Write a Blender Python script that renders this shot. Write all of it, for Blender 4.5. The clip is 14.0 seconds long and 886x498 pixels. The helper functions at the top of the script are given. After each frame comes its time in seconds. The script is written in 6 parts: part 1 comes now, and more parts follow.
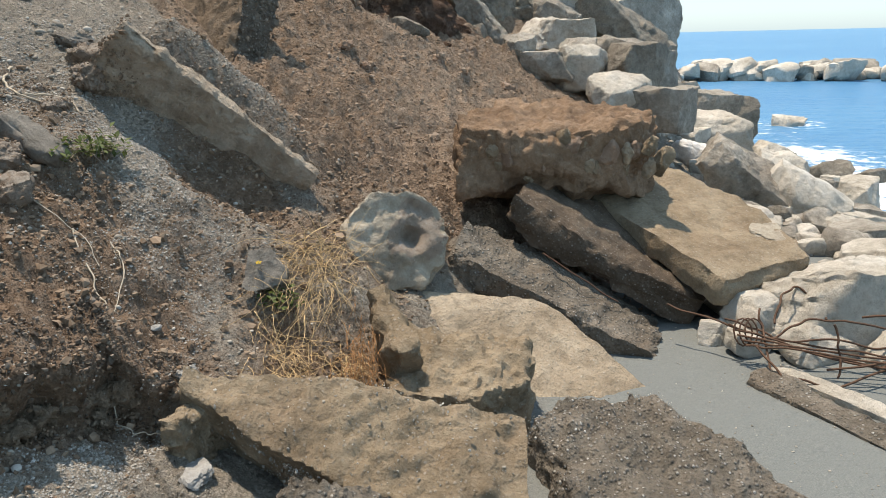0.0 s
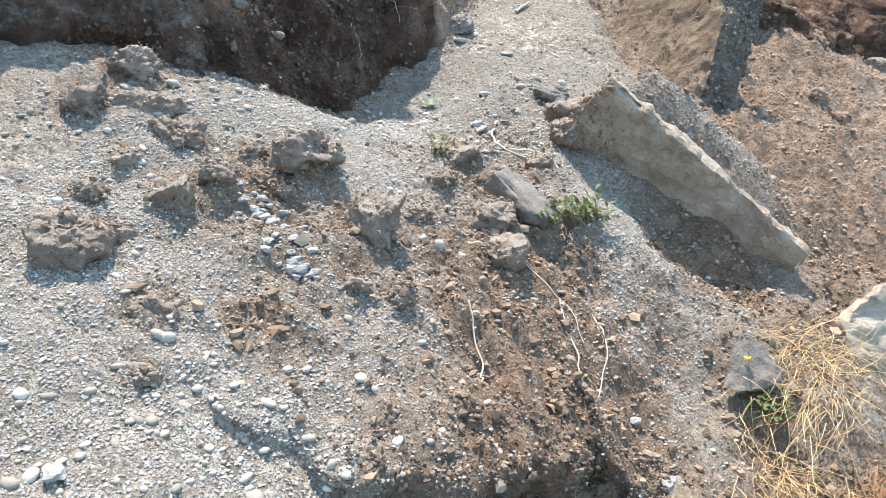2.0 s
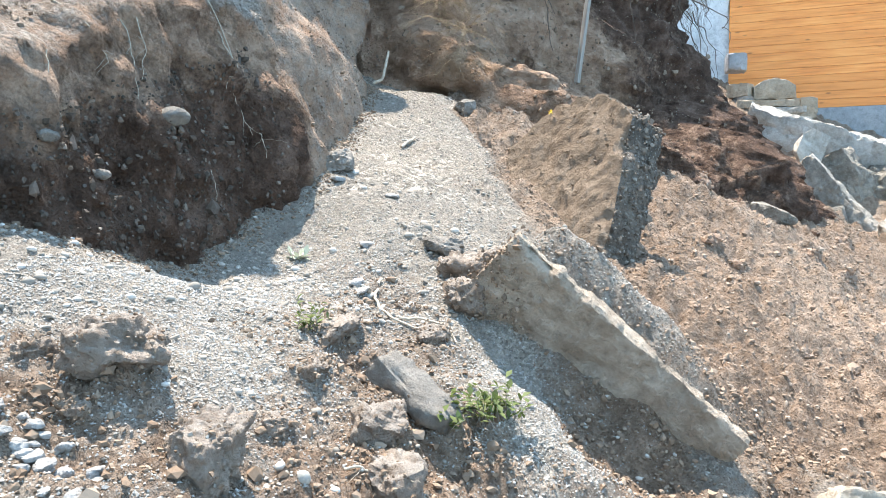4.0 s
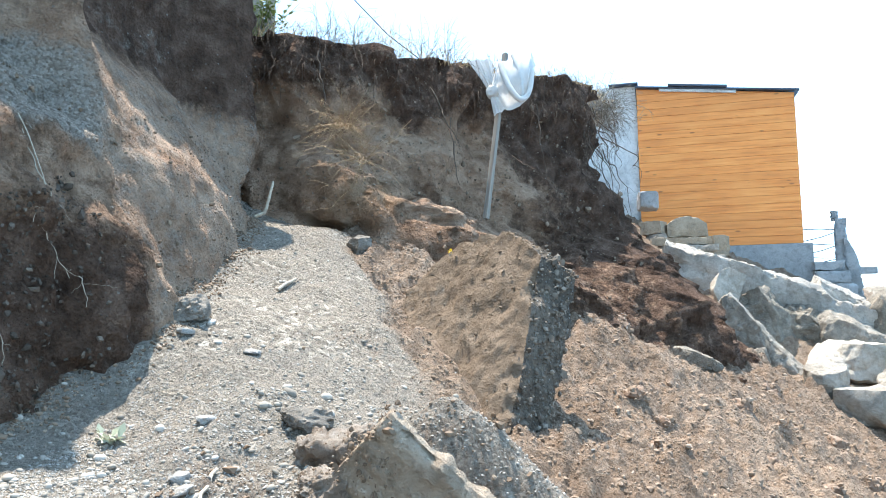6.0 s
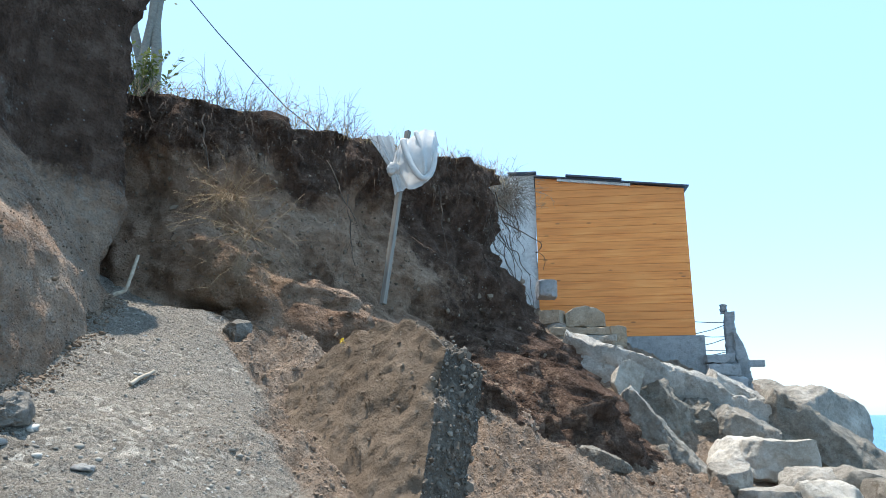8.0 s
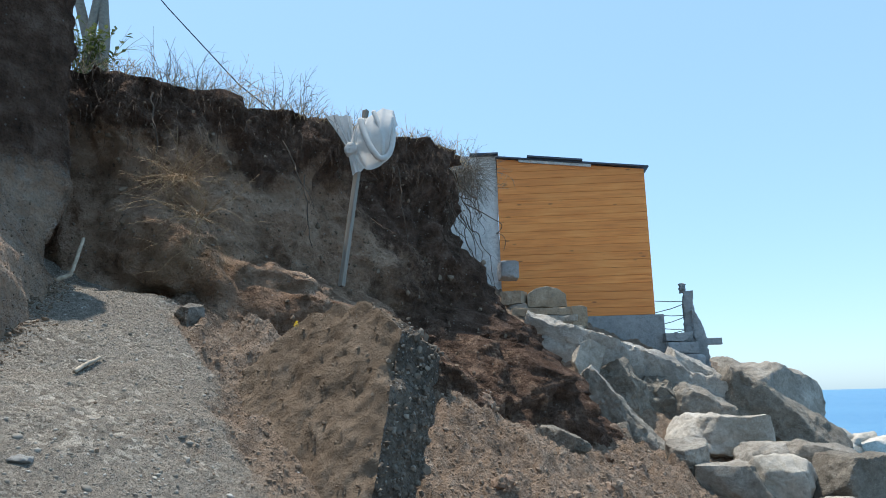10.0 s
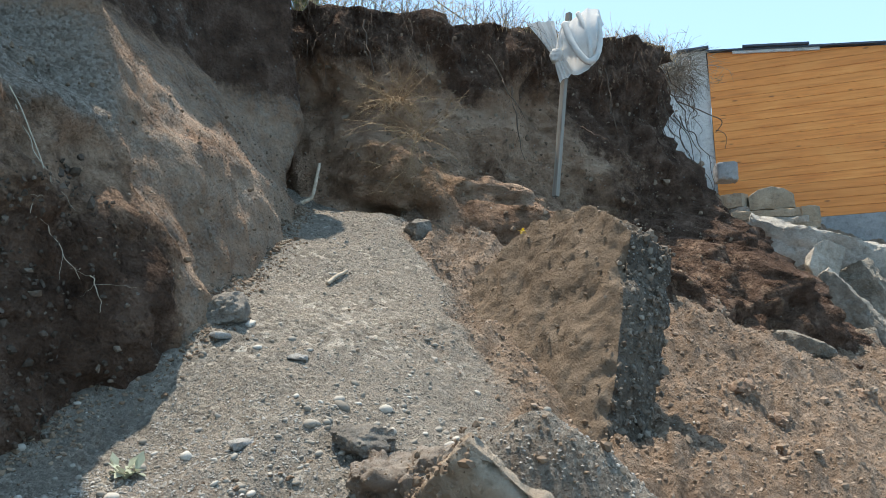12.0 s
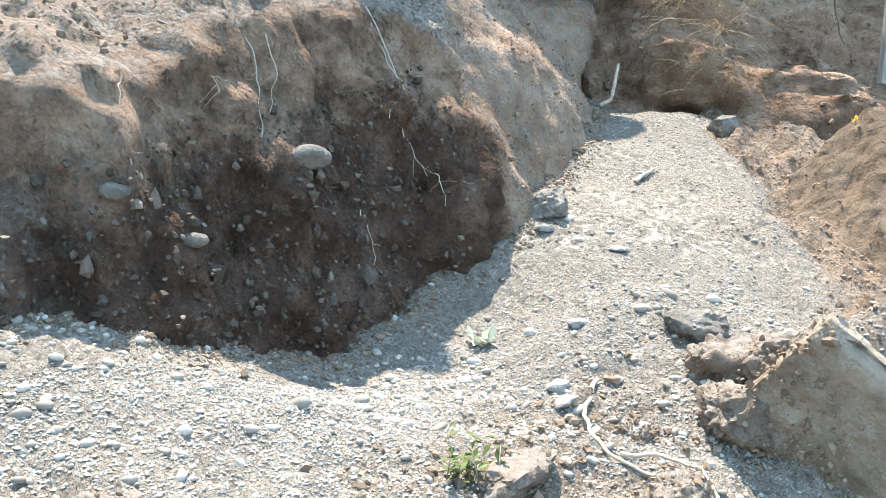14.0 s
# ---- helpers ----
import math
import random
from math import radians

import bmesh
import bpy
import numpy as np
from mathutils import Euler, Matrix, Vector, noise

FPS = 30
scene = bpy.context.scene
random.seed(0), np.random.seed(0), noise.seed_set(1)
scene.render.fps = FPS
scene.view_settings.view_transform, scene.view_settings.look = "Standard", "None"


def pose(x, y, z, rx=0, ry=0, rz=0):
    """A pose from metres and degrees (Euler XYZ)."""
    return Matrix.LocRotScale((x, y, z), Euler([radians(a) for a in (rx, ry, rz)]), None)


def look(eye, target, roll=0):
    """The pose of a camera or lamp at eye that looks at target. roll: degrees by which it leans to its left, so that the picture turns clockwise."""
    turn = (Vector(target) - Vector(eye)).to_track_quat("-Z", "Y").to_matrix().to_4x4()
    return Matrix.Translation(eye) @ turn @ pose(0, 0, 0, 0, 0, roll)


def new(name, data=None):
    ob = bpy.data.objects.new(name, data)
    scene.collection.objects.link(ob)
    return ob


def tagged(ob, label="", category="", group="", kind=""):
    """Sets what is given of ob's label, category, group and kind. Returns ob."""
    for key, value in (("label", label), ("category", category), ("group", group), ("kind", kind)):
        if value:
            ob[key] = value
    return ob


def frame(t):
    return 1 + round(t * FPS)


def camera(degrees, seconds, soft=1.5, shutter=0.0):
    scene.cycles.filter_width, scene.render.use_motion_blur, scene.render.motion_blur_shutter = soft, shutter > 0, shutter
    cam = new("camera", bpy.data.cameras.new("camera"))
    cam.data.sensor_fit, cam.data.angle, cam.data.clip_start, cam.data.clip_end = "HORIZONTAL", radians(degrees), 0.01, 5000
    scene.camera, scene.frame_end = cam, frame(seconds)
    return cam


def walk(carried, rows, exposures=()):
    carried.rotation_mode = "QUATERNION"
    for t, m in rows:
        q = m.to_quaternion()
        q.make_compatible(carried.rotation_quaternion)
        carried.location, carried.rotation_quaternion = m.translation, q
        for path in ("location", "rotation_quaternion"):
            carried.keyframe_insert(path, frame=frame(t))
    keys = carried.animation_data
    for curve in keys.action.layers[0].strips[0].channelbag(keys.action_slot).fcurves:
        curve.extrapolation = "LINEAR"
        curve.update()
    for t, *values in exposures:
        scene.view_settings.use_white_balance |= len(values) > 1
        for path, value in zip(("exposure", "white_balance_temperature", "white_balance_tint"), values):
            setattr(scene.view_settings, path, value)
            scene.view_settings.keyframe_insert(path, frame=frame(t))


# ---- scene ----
cam = camera(61.9, 14.0, soft=0.9)
PATH = [
    (0, (0.033, 0.043, 1.63), (-0.031, 1.964, 1.079), -1.3),
    (0.5, (-0.128, 0.076, 1.603), (-0.48, 1.936, 0.958), -1.6),
    (1, (-0.285, 0.067, 1.634), (-0.964, 1.851, 1.038), -1.3),
    (1.5, (-0.452, 0.205, 1.674), (-1.307, 1.938, 1.159), -0.1),
    (2, (-0.559, 0.343, 1.728), (-1.559, 2.02, 1.298), -1.9),
    (2.5, (-0.61, 0.405, 1.782), (-1.756, 2.009, 1.447), -2.6),
    (3, (-0.727, 0.608, 1.772), (-1.731, 2.308, 1.458), -0.1),
    (3.5, (-0.856, 0.796, 1.836), (-1.687, 2.604, 1.634), 1.3),
    (4, (-0.911, 1.012, 1.888), (-1.634, 2.872, 1.758), -0.4),
    (4.2, (-0.932, 1.106, 1.899), (-1.599, 2.989, 1.811), -1.2),
    (6.3, (-0.928, 1.818, 2.007), (-1.419, 3.74, 2.261), -0.1),
    (6.5, (-0.892, 1.875, 1.982), (-1.351, 3.803, 2.253), 0.2),
    (7, (-0.945, 2.05, 1.99), (-1.353, 3.98, 2.314), 0.3),
    (7.5, (-1.01, 2.158, 2.034), (-1.327, 4.09, 2.442), 0.1),
    (8, (-1.053, 2.221, 2.088), (-1.295, 4.155, 2.533), -0.4),
    (8.5, (-1.001, 2.243, 2.092), (-1.196, 4.191, 2.504), 0.2),
    (8.7, (-0.999, 2.248, 2.094), (-1.178, 4.197, 2.504), -0.2),
    (10.8, (-1.038, 2.3, 2.083), (-1.199, 4.262, 2.432), -1.9),
    (11, (-1.045, 2.302, 2.074), (-1.257, 4.266, 2.384), -1.7),
    (11.5, (-1.084, 2.313, 2.052), (-1.477, 4.257, 2.31), -2.0),
    (12, (-1.146, 2.278, 2.032), (-1.828, 4.148, 2.229), -2.5),
    (12.5, (-1.206, 2.269, 2.029), (-2.068, 4.067, 2.192), -2.2),
    (13, (-1.25, 2.248, 2.028), (-2.23, 3.985, 2.181), -2.7),
    (13.5, (-1.296, 2.178, 1.994), (-2.397, 3.845, 2.089), -2.5),
    (14, (-1.293, 2.069, 1.949), (-2.59, 3.591, 1.948), -2.2),
]
EXPOSURE = [  # seconds, stops, kelvin, tint
    (0, 0.36, 6600, 11),
    (0.5, 0.78, 6600, 12),
    (1, 1.12, 6400, 12),
    (1.5, 1.2, 6250, 13),
    (2, 1.38, 6100, 13),
    (2.5, 1.55, 6000, 14),
    (3, 1.53, 6000, 13),
    (3.5, 1.7, 6000, 12),
    (4, 1.7, 6000, 11),
    (6.5, 1.35, 5900, 9),
    (7, 1.15, 5900, 9),
    (7.5, 0.98, 5800, 8),
    (8.5, 0.55, 5750, 8),
    (11, 0.2, 5850, 8),
    (12, 0.62, 6250, 9),
    (12.5, 1.05, 6250, 9),
    (13, 1.35, 6350, 10),
    (14, 1.82, 6100, 10),
]
walk(cam, [(t, look(eye, target, roll)) for t, eye, target, roll in PATH], EXPOSURE)

# ---- world, sun ----
SUN_TO = Vector((-0.215, 0.2, 1.0)).normalized()
world = bpy.data.worlds.new("world")
scene.world = world
world.use_nodes = True
wn = world.node_tree
sky = wn.nodes.new("ShaderNodeTexSky")
sky.sky_type, sky.sun_disc = "NISHITA", False
sky.sun_elevation = math.asin(SUN_TO.z)
sky.sun_rotation = math.atan2(SUN_TO.x, SUN_TO.y)
sky.air_density, sky.dust_density, sky.ozone_density = 1.0, 0.7, 2.0
haze = wn.nodes.new("ShaderNodeMix")
haze.data_type = "RGBA"
haze.inputs[0].default_value, haze.inputs[7].default_value = 0.4, (3.9, 5.9, 7.1, 1.0)
wn.links.new(sky.outputs[0], haze.inputs[6])
wn.links.new(haze.outputs[2], wn.nodes["Background"].inputs[0])
wn.nodes["Background"].inputs[1].default_value = 0.15
sun = new("sun", bpy.data.lights.new("sun", "SUN"))
sun.data.energy, sun.data.angle, sun.data.color = 4.9, radians(0.53), (1.0, 0.87, 0.715)
sun.matrix_world = look(tuple(SUN_TO * 30), (0, 0, 0))


# ---- numeric noise ----
def _hash(i, j, k, seed):
    h = (i * 374761393 + j * 668265263 + k * 2147483647 + seed * 1274126177) & 0xFFFFFFFF
    h = ((h ^ (h >> 13)) * 1274126177) & 0xFFFFFFFF
    return ((h ^ (h >> 16)) & 0xFFFF) / 32767.5 - 1.0


def vnoise(p, seed=0):
    """Smooth value noise in -1..1 at the points p (n, 3)."""
    f = np.floor(p)
    w = p - f
    w = w * w * (3 - 2 * w)
    i, j, k = f.astype(np.int64).T
    out = 0
    for a in (0, 1):
        for b in (0, 1):
            for c in (0, 1):
                wt = (w[:, 0] if a else 1 - w[:, 0]) * (w[:, 1] if b else 1 - w[:, 1]) * (w[:, 2] if c else 1 - w[:, 2])
                out = out + wt * _hash(i + a, j + b, k + c, seed)
    return out


def fbm(p, scale, octaves=4, seed=0, gain=0.5):
    out, amp = 0, 1.0
    for o in range(octaves):
        out = out + amp * vnoise(p * scale + 17.3 * o, seed + o)
        scale, amp = scale * 2.03, amp * gain
    return out


def sstep(a, b, x):
    t = np.clip((x - a) / (b - a), 0, 1)
    return t * t * (3 - 2 * t)


# ---- the lie of the land ----
SAND = -0.16
SEA = -0.62
HILLS = [  # x, y, rise, breadth
    (-3.25, 3.72, -0.34, 0.45), (-3.25, 2.45, 0.08, 0.5), (-2.9, 6.25, 0.14, 0.6), (-0.92, 5.8, 0.2, 0.5), (-1.25, 5.0, 0.1, 0.4),
    (-1.25, 7.85, 0.14, 0.6), (-0.95, 2.75, -0.16, 0.35), (-1.55, 4.0, 0.02, 0.4), (-0.4, 3.3, -0.12, 0.4), (0.3, 5.3, 0.16, 0.45),
    (-2.85, 7.32, 0.3, 0.3), (-3.05, 4.3, -0.13, 0.25), (-2.1, 2.5, 0.05, 0.3), (-1.75, 3.5, 0.03, 0.3),
    (-1.9, 4.6, 0.07, 0.17), (-1.6, 4.6, 0.1, 0.17), (-1.3, 4.6, 0.11, 0.17), (-1.0, 4.6, 0.11, 0.17), (-1.75, 4.0, -0.09, 0.15), (-1.45, 3.97, -0.1, 0.15), (-1.15, 3.97, -0.1, 0.15), (-0.32, 4.42, 0.27, 0.2),
    (-2.35, 6.75, 0.2, 0.25), (-2.65, 6.6, 0.06, 0.35), (-3.2, 6.75, 0.12, 0.25), (-2.3, 5.75, 0.1, 0.22), (-1.75, 4.36, 0.3, 0.13), (-1.55, 4.4, 0.25, 0.13), (-1.35, 4.43, 0.18, 0.13), (-1.1, 4.47, 0.09, 0.13), (-0.2, 6.6, 0.13, 0.5), (-0.5, 8.3, 0.08, 0.5), (-1.2, 3.3, -0.1, 0.2),
    (0.5, 10.95, -0.42, 0.42), (-1.5, 4.52, 0.06, 0.12), (-1.15, 4.52, 0.06, 0.12),
]


BANK = np.array([(-2.75, 1.45), (-2.1, 1.64), (-1.84, 1.72), (-1.68, 1.77), (-1.57, 1.9), (-1.5, 2.09), (-1.43, 2.34), (-1.33, 2.54), (-1.14, 2.66), (-0.6, 2.78), (-0.1, 2.87)])
DROP = np.array([0.0, 0.03, 0.06, 0.09, 0.16, 0.24, 0.27, 0.26, 0.2, 0.14, 0.0])


def bank_edge(x, y):
    """Along the crumbling edge of the slumped bank: distance across it (out towards the beach is positive), height of the
    step there, and the outward direction."""
    best, drop = np.full(x.shape, 1e9), np.zeros(x.shape)
    side, nx, ny = np.ones(x.shape), np.zeros(x.shape), np.zeros(x.shape)
    for k in range(len(BANK) - 1):
        (ax, ay), (bx, by) = BANK[k], BANK[k + 1]
        dx, dy = bx - ax, by - ay
        ln = math.hypot(dx, dy)
        t = np.clip(((x - ax) * dx + (y - ay) * dy) / (ln * ln), 0, 1)
        dist = np.hypot(x - ax - t * dx, y - ay - t * dy)
        near = dist < best
        best, drop = np.where(near, dist, best), np.where(near, DROP[k] + (DROP[k + 1] - DROP[k]) * t, drop)
        side = np.where(near, np.sign((x - ax) * dy - (y - ay) * dx), side)
        nx, ny = np.where(near, dy / ln, nx), np.where(near, -dx / ln, ny)
    across = best * side + 0.02 * np.sin(x * 21 + y * 9) + 0.015 * np.sin(y * 37 - x * 13)
    return across, drop, nx, ny


# lumps of soil lying on the slope: x, y, size
CLODS = [
    (-3.15, 2.11, 0.19), (-3.2, 2.39, 0.2), (-2.89, 2.03, 0.15), (-3.01, 2.27, 0.17), (-2.86, 2.27, 0.18), (-2.59, 2.2, 0.13), (-2.62, 2.01, 0.16),
    (-2.66, 1.79, 0.11), (-2.36, 1.7, 0.16), (-2.81, 1.82, 0.11), (-2.24, 1.53, 0.1), (-2.06, 2.27, 0.12), (-1.9, 2.32, 0.1), (-2.17, 2.85, 0.1),
    (-2.21, 3.16, 0.1), (-1.84, 2.97, 0.16), (-2.48, 2.42, 0.09), (-2.67, 2.45, 0.1), (-1.95, 3.12, 0.18), (-2.13, 1.88, 0.24), (-2.46, 2.57, 0.22),
]


def land(x, y):
    """Height of the ground, without its roughness."""
    xe, ye = np.maximum(x, -4.6), np.clip(y, -6, 15.5)
    z = -0.728 - 0.701 * xe + 0.194 * ye - 0.012 * xe * xe + 0.02 * xe * ye + 0.006 * ye * ye
    for hx, hy, rise, br in HILLS:
        z = z + rise * np.exp(-((x - hx) ** 2 + (y - hy) ** 2) / (2 * br * br))
    across, drop, _, _ = bank_edge(x, y)
    z = z - drop * sstep(-0.01, 0.05, across) * sstep(0.25 + 5.0 * drop, 0.05 + 2.6 * drop, across)
    z = z - 0.9 * np.maximum(y - 16.5, 0) - 0.3 * np.maximum(x - 2.6, 0) ** 2
    beach = SAND - 0.75 * sstep(2.8, 6.2, x + 0.08 * (y - 6)) - 2.5 * sstep(7, 14, x)
    m, k = np.maximum(z, beach), 14.0
    return m + np.log(np.exp(k * (z - m)) + np.exp(k * (beach - m))) / k


def brown(x, y):
    """How much brown soil lies in the gravel."""
    p = np.stack([x, y, 0 * x], 1)
    n = fbm(p, 1.7, 5, 5, 0.65) * 0.42
    u, w = -(x + 1.5) * 0.42 + (y - 2.75) * 0.91, (x + 1.5) * 0.91 + (y - 2.75) * 0.42
    bank = np.exp(-((u / 1.0) ** 4) - np.abs(w / 0.62) ** 2.5)
    front = np.exp(-(((x + 0.72) / 0.55) ** 2 + ((y - 3.3) / 0.75) ** 2))
    heap = 0.36 * np.exp(-(((x + 2.8) / 0.6) ** 2 + ((y - 2.15) / 0.45) ** 2)) + 0.48 * np.exp(-(((x + 2.15) / 0.5) ** 2 + ((y - 2.4) / 0.65) ** 2))
    for cx, cy, cs in CLODS:
        heap = np.maximum(heap, 0.9 * np.exp(-((x - cx) ** 2 + (y - cy) ** 2) / (0.75 * cs) ** 2))
    chute = np.exp(-(((x + 1.72 + 0.4 * (y - 3.9)) / 0.11) ** 2)) * sstep(3.0, 3.4, y)
    far = sstep(-0.45, 0.5, x + 1.05 + 0.1 * (y - 5.2) + 0.22 * np.sin(y * 3.1) + 0.12 * np.sin(y * 7.7)) * sstep(3.9, 5.0, y)
    far = np.maximum(far, sstep(6.1, 7.3, y + 0.4 * (x + 2.4)) * sstep(-3.5, -3.1, x))
    far = np.maximum(far, sstep(-0.08, 0.2, x + 2.85 - 0.73 * (6.4 - y) + 0.08 * np.sin(y * 9)) * sstep(4.9, 5.4, y))
    far = np.maximum(far, 0.75 * np.exp(-(((x + 1.25) / 0.35) ** 2 + ((y - 3.95) / 0.4) ** 2)))
    across, drop, _, _ = bank_edge(x, y)
    low = sstep(0.05, 0.16, across) * sstep(0.03, 0.1, drop) * sstep(0.8, 0.5, across)
    out = np.maximum(np.maximum(np.maximum(bank * 1.25, front), heap), far * 1.25) + n - 0.7 * chute * (y < 5) - 0.75 * low
    return np.clip(out, 0, 1) * sstep(2.6, 1.3, x - 0.1 * (y - 8))


# ---- mesh helpers ----
def mesh_from(name, verts, faces, material, smooth=True):
    me = bpy.data.meshes.new(name)
    me.from_pydata([tuple(v) for v in verts] if not isinstance(verts, np.ndarray) else verts.tolist(), [], faces)
    me.materials.append(material)
    if smooth:
        me.shade_smooth()
    me.update()
    return me


def grid_faces(nu, nv, close_u=False):
    i, j = np.meshgrid(np.arange(nu if close_u else nu - 1), np.arange(nv - 1), indexing="ij")
    a, b = i * nv + j, ((i + 1) % nu) * nv + j
    return np.stack([a, b, b + 1, a + 1], -1).reshape(-1, 4).tolist()


def part(name, bm, material, parent, label=""):
    me = bpy.data.meshes.new(name)
    if isinstance(bm, bmesh.types.BMesh):
        bm.to_mesh(me)
        bm.free()
    else:
        me = bm
    if not me.materials:
        me.materials.append(material)
    ob = new(name, me)
    ob.parent = parent
    return tagged(ob, label)


def box(bm, lo, hi, bevel=0.0):
    made = bmesh.ops.create_cube(bm, size=1.0)["verts"]
    for v in made:
        v.co = Vector([lo[i] + (v.co[i] + 0.5) * (hi[i] - lo[i]) for i in range(3)])
    if bevel:
        edges = list({e for v in made for e in v.link_edges})
        bmesh.ops.bevel(bm, geom=edges, offset=bevel, segments=2, affect="EDGES", profile=0.6)
    return bm


def tube(points, r0, r1, sides=6, verts=None, faces=None):
    """A tapered tube along points, added to verts and faces."""
    verts = [] if verts is None else verts
    faces = [] if faces is None else faces
    pts = [Vector(p) for p in points]
    base, n = len(verts), len(pts)
    for i, p in enumerate(pts):
        d = (pts[min(i + 1, n - 1)] - pts[max(i - 1, 0)]).normalized()
        s = d.cross(Vector((0.31, 0.2, 0.93))).normalized()
        t = d.cross(s)
        r = r0 + (r1 - r0) * i / (n - 1)
        for k in range(sides):
            a = 2 * math.pi * k / sides
            verts.append(tuple(p + s * (r * math.cos(a)) + t * (r * math.sin(a))))
    for i in range(n - 1):
        for k in range(sides):
            k2 = (k + 1) % sides
            faces.append((base + i * sides + k, base + i * sides + k2, base + (i + 1) * sides + k2, base + (i + 1) * sides + k))
    faces.append(tuple(base + k for k in range(sides))[::-1])
    faces.append(tuple(base + (n - 1) * sides + k for k in range(sides)))
    return verts, faces


_cube = {}


def cube_grid(n):
    """A closed cube of 2 x 2 x 2 with n = (nx, ny, nz) cells along its edges."""
    if n not in _cube:
        index, verts, faces = {}, [], []

        def vid(p):
            if p not in index:
                index[p] = len(verts)
                verts.append([2 * c / m - 1 for c, m in zip(p, n)])
            return index[p]

        for ax in range(3):
            b1, b2 = (ax + 1) % 3, (ax + 2) % 3
            for side in (0, n[ax]):
                for i in range(n[b1]):
                    for j in range(n[b2]):
                        q = []
                        for a, b in ((i, j), (i + 1, j), (i + 1, j + 1), (i, j + 1)):
                            p = [0, 0, 0]
                            p[ax], p[b1], p[b2] = side, a, b
                            q.append(vid(tuple(p)))
                        faces.append(tuple(q if side else q[::-1]))
        _cube[n] = (np.array(verts), faces)
    return _cube[n]


def rock_mesh(name, size, material, seed, n=14, cuts=9, rough=0.02, flat=0.0, depth=0.72, lumps=2.2, rounding=0.0, sides=(), edge=None, ragged=0.04, axes=None, chip=0.0, crisp=True):
    """A broken stone or slab: a block of the given size, cut by random planes (mostly upright ones where flat is 1), then
    roughened. sides: further cuts as (angle in the slab's plane in degrees, distance 0..1)."""
    rng = np.random.RandomState(seed)
    cell = max(size) / n
    count = tuple(max(5, int(round(q / cell))) for q in size)
    v, faces = cube_grid(count)
    v = v.copy()
    if rounding:
        r = np.linalg.norm(v, axis=1, keepdims=True)
        v = v * (1 - rounding) + (v / r) * 1.18 * rounding
    planes = []
    for _ in range(cuts):
        d = rng.normal(size=3)
        d[2] *= 1 - flat
        planes.append((d / np.linalg.norm(d), depth + rng.rand() * 0.42))
    for a, dist in sides:
        planes.append((np.array([math.cos(radians(a)), math.sin(radians(a)), 0.0]), dist))
    for d, dist in planes:
        wob = dist + ragged * (vnoise(v * 2.3 + 5, seed + 3) + 0.5 * vnoise(v * 7 + 1, seed + 5))
        dot = v @ d
        over = dot > wob
        v[over] *= (wob / np.maximum(dot, 1e-6))[over][:, None]
    half = np.array(size) / 2
    w = v * half
    if chip:  # broken edges
        away = np.sort((1 - np.abs(v)) * half, axis=1)[:, 1]
        bite = np.clip(0.35 + fbm(w + seed * 1.7, 5.0, 4, seed + 21, 0.7), 0, 2) * chip * np.exp(-away / (1.3 * chip))
        w = w - bite[:, None] * v / np.linalg.norm(v, axis=1, keepdims=True) * np.sign(half)
        v = w / half
    nrm = v / half
    nrm /= np.linalg.norm(nrm, axis=1, keepdims=True)
    scale = lumps / max(size)
    octaves = max(3, min(7, int(math.log(0.45 / (cell * scale)) / math.log(2.03)) + 1))
    disp = fbm(w + seed * 3.1, scale, octaves, seed, 0.6) * rough * 0.7 + np.abs(fbm(w + seed, scale * 4, max(1, octaves - 2), seed + 9, 0.7)) * rough * 0.45
    w = w + nrm * disp[:, None]
    if axes is not None:
        w = w @ np.array(axes)
    me = mesh_from(name, w, faces, material)
    if crisp:
        me.set_sharp_from_angle(angle=radians(38))
    if edge is not None:  # a second material on the broken +x and -z faces
        me.materials.append(edge)
        idx = np.zeros(len(faces), np.int32)
        idx[count[1] * count[2]:2 * count[1] * count[2]] = 1
        me.polygons.foreach_set("material_index", idx)
    return me


def basis(origin, ex, ey):
    """A pose from an origin, a length direction and roughly a width direction."""
    x = Vector(ex).normalized()
    z = x.cross(Vector(ey)).normalized()
    y = z.cross(x)
    m = Matrix((x, y, z)).transposed().to_4x4()
    m.translation = origin
    return m


# ---- materials ----
def nodes(name, rough=0.9, metal=0.0, spec=0.3):
    m = bpy.data.materials.new(name)
    m.use_nodes = True
    nt = m.node_tree
    b = nt.nodes["Principled BSDF"]
    b.inputs["Roughness"].default_value, b.inputs["Metallic"].default_value = rough, metal
    b.inputs["Specular IOR Level"].default_value = spec
    return m, nt, b


def add(nt, kind, **values):
    n = nt.nodes.new("ShaderNode" + kind)
    for key, value in values.items():
        if key in n.inputs:
            if isinstance(value, bpy.types.NodeSocket):
                nt.links.new(value, n.inputs[key])
            else:
                n.inputs[key].default_value = value
    return n


def coords(nt, obj=True):
    return add(nt, "TexCoord").outputs["Object"] if obj else add(nt, "NewGeometry").outputs["Position"]


def noise_of(nt, co, scale, detail=5.0, rough=0.6):
    n = add(nt, "TexNoise", Vector=co, Scale=scale, Detail=detail, Roughness=rough)
    return n.outputs["Fac"]


def cells(nt, co, scale, feature="F1", rnd=1.0):
    n = add(nt, "TexVoronoi", Vector=co, Scale=scale, Randomness=rnd)
    n.feature = feature
    return n


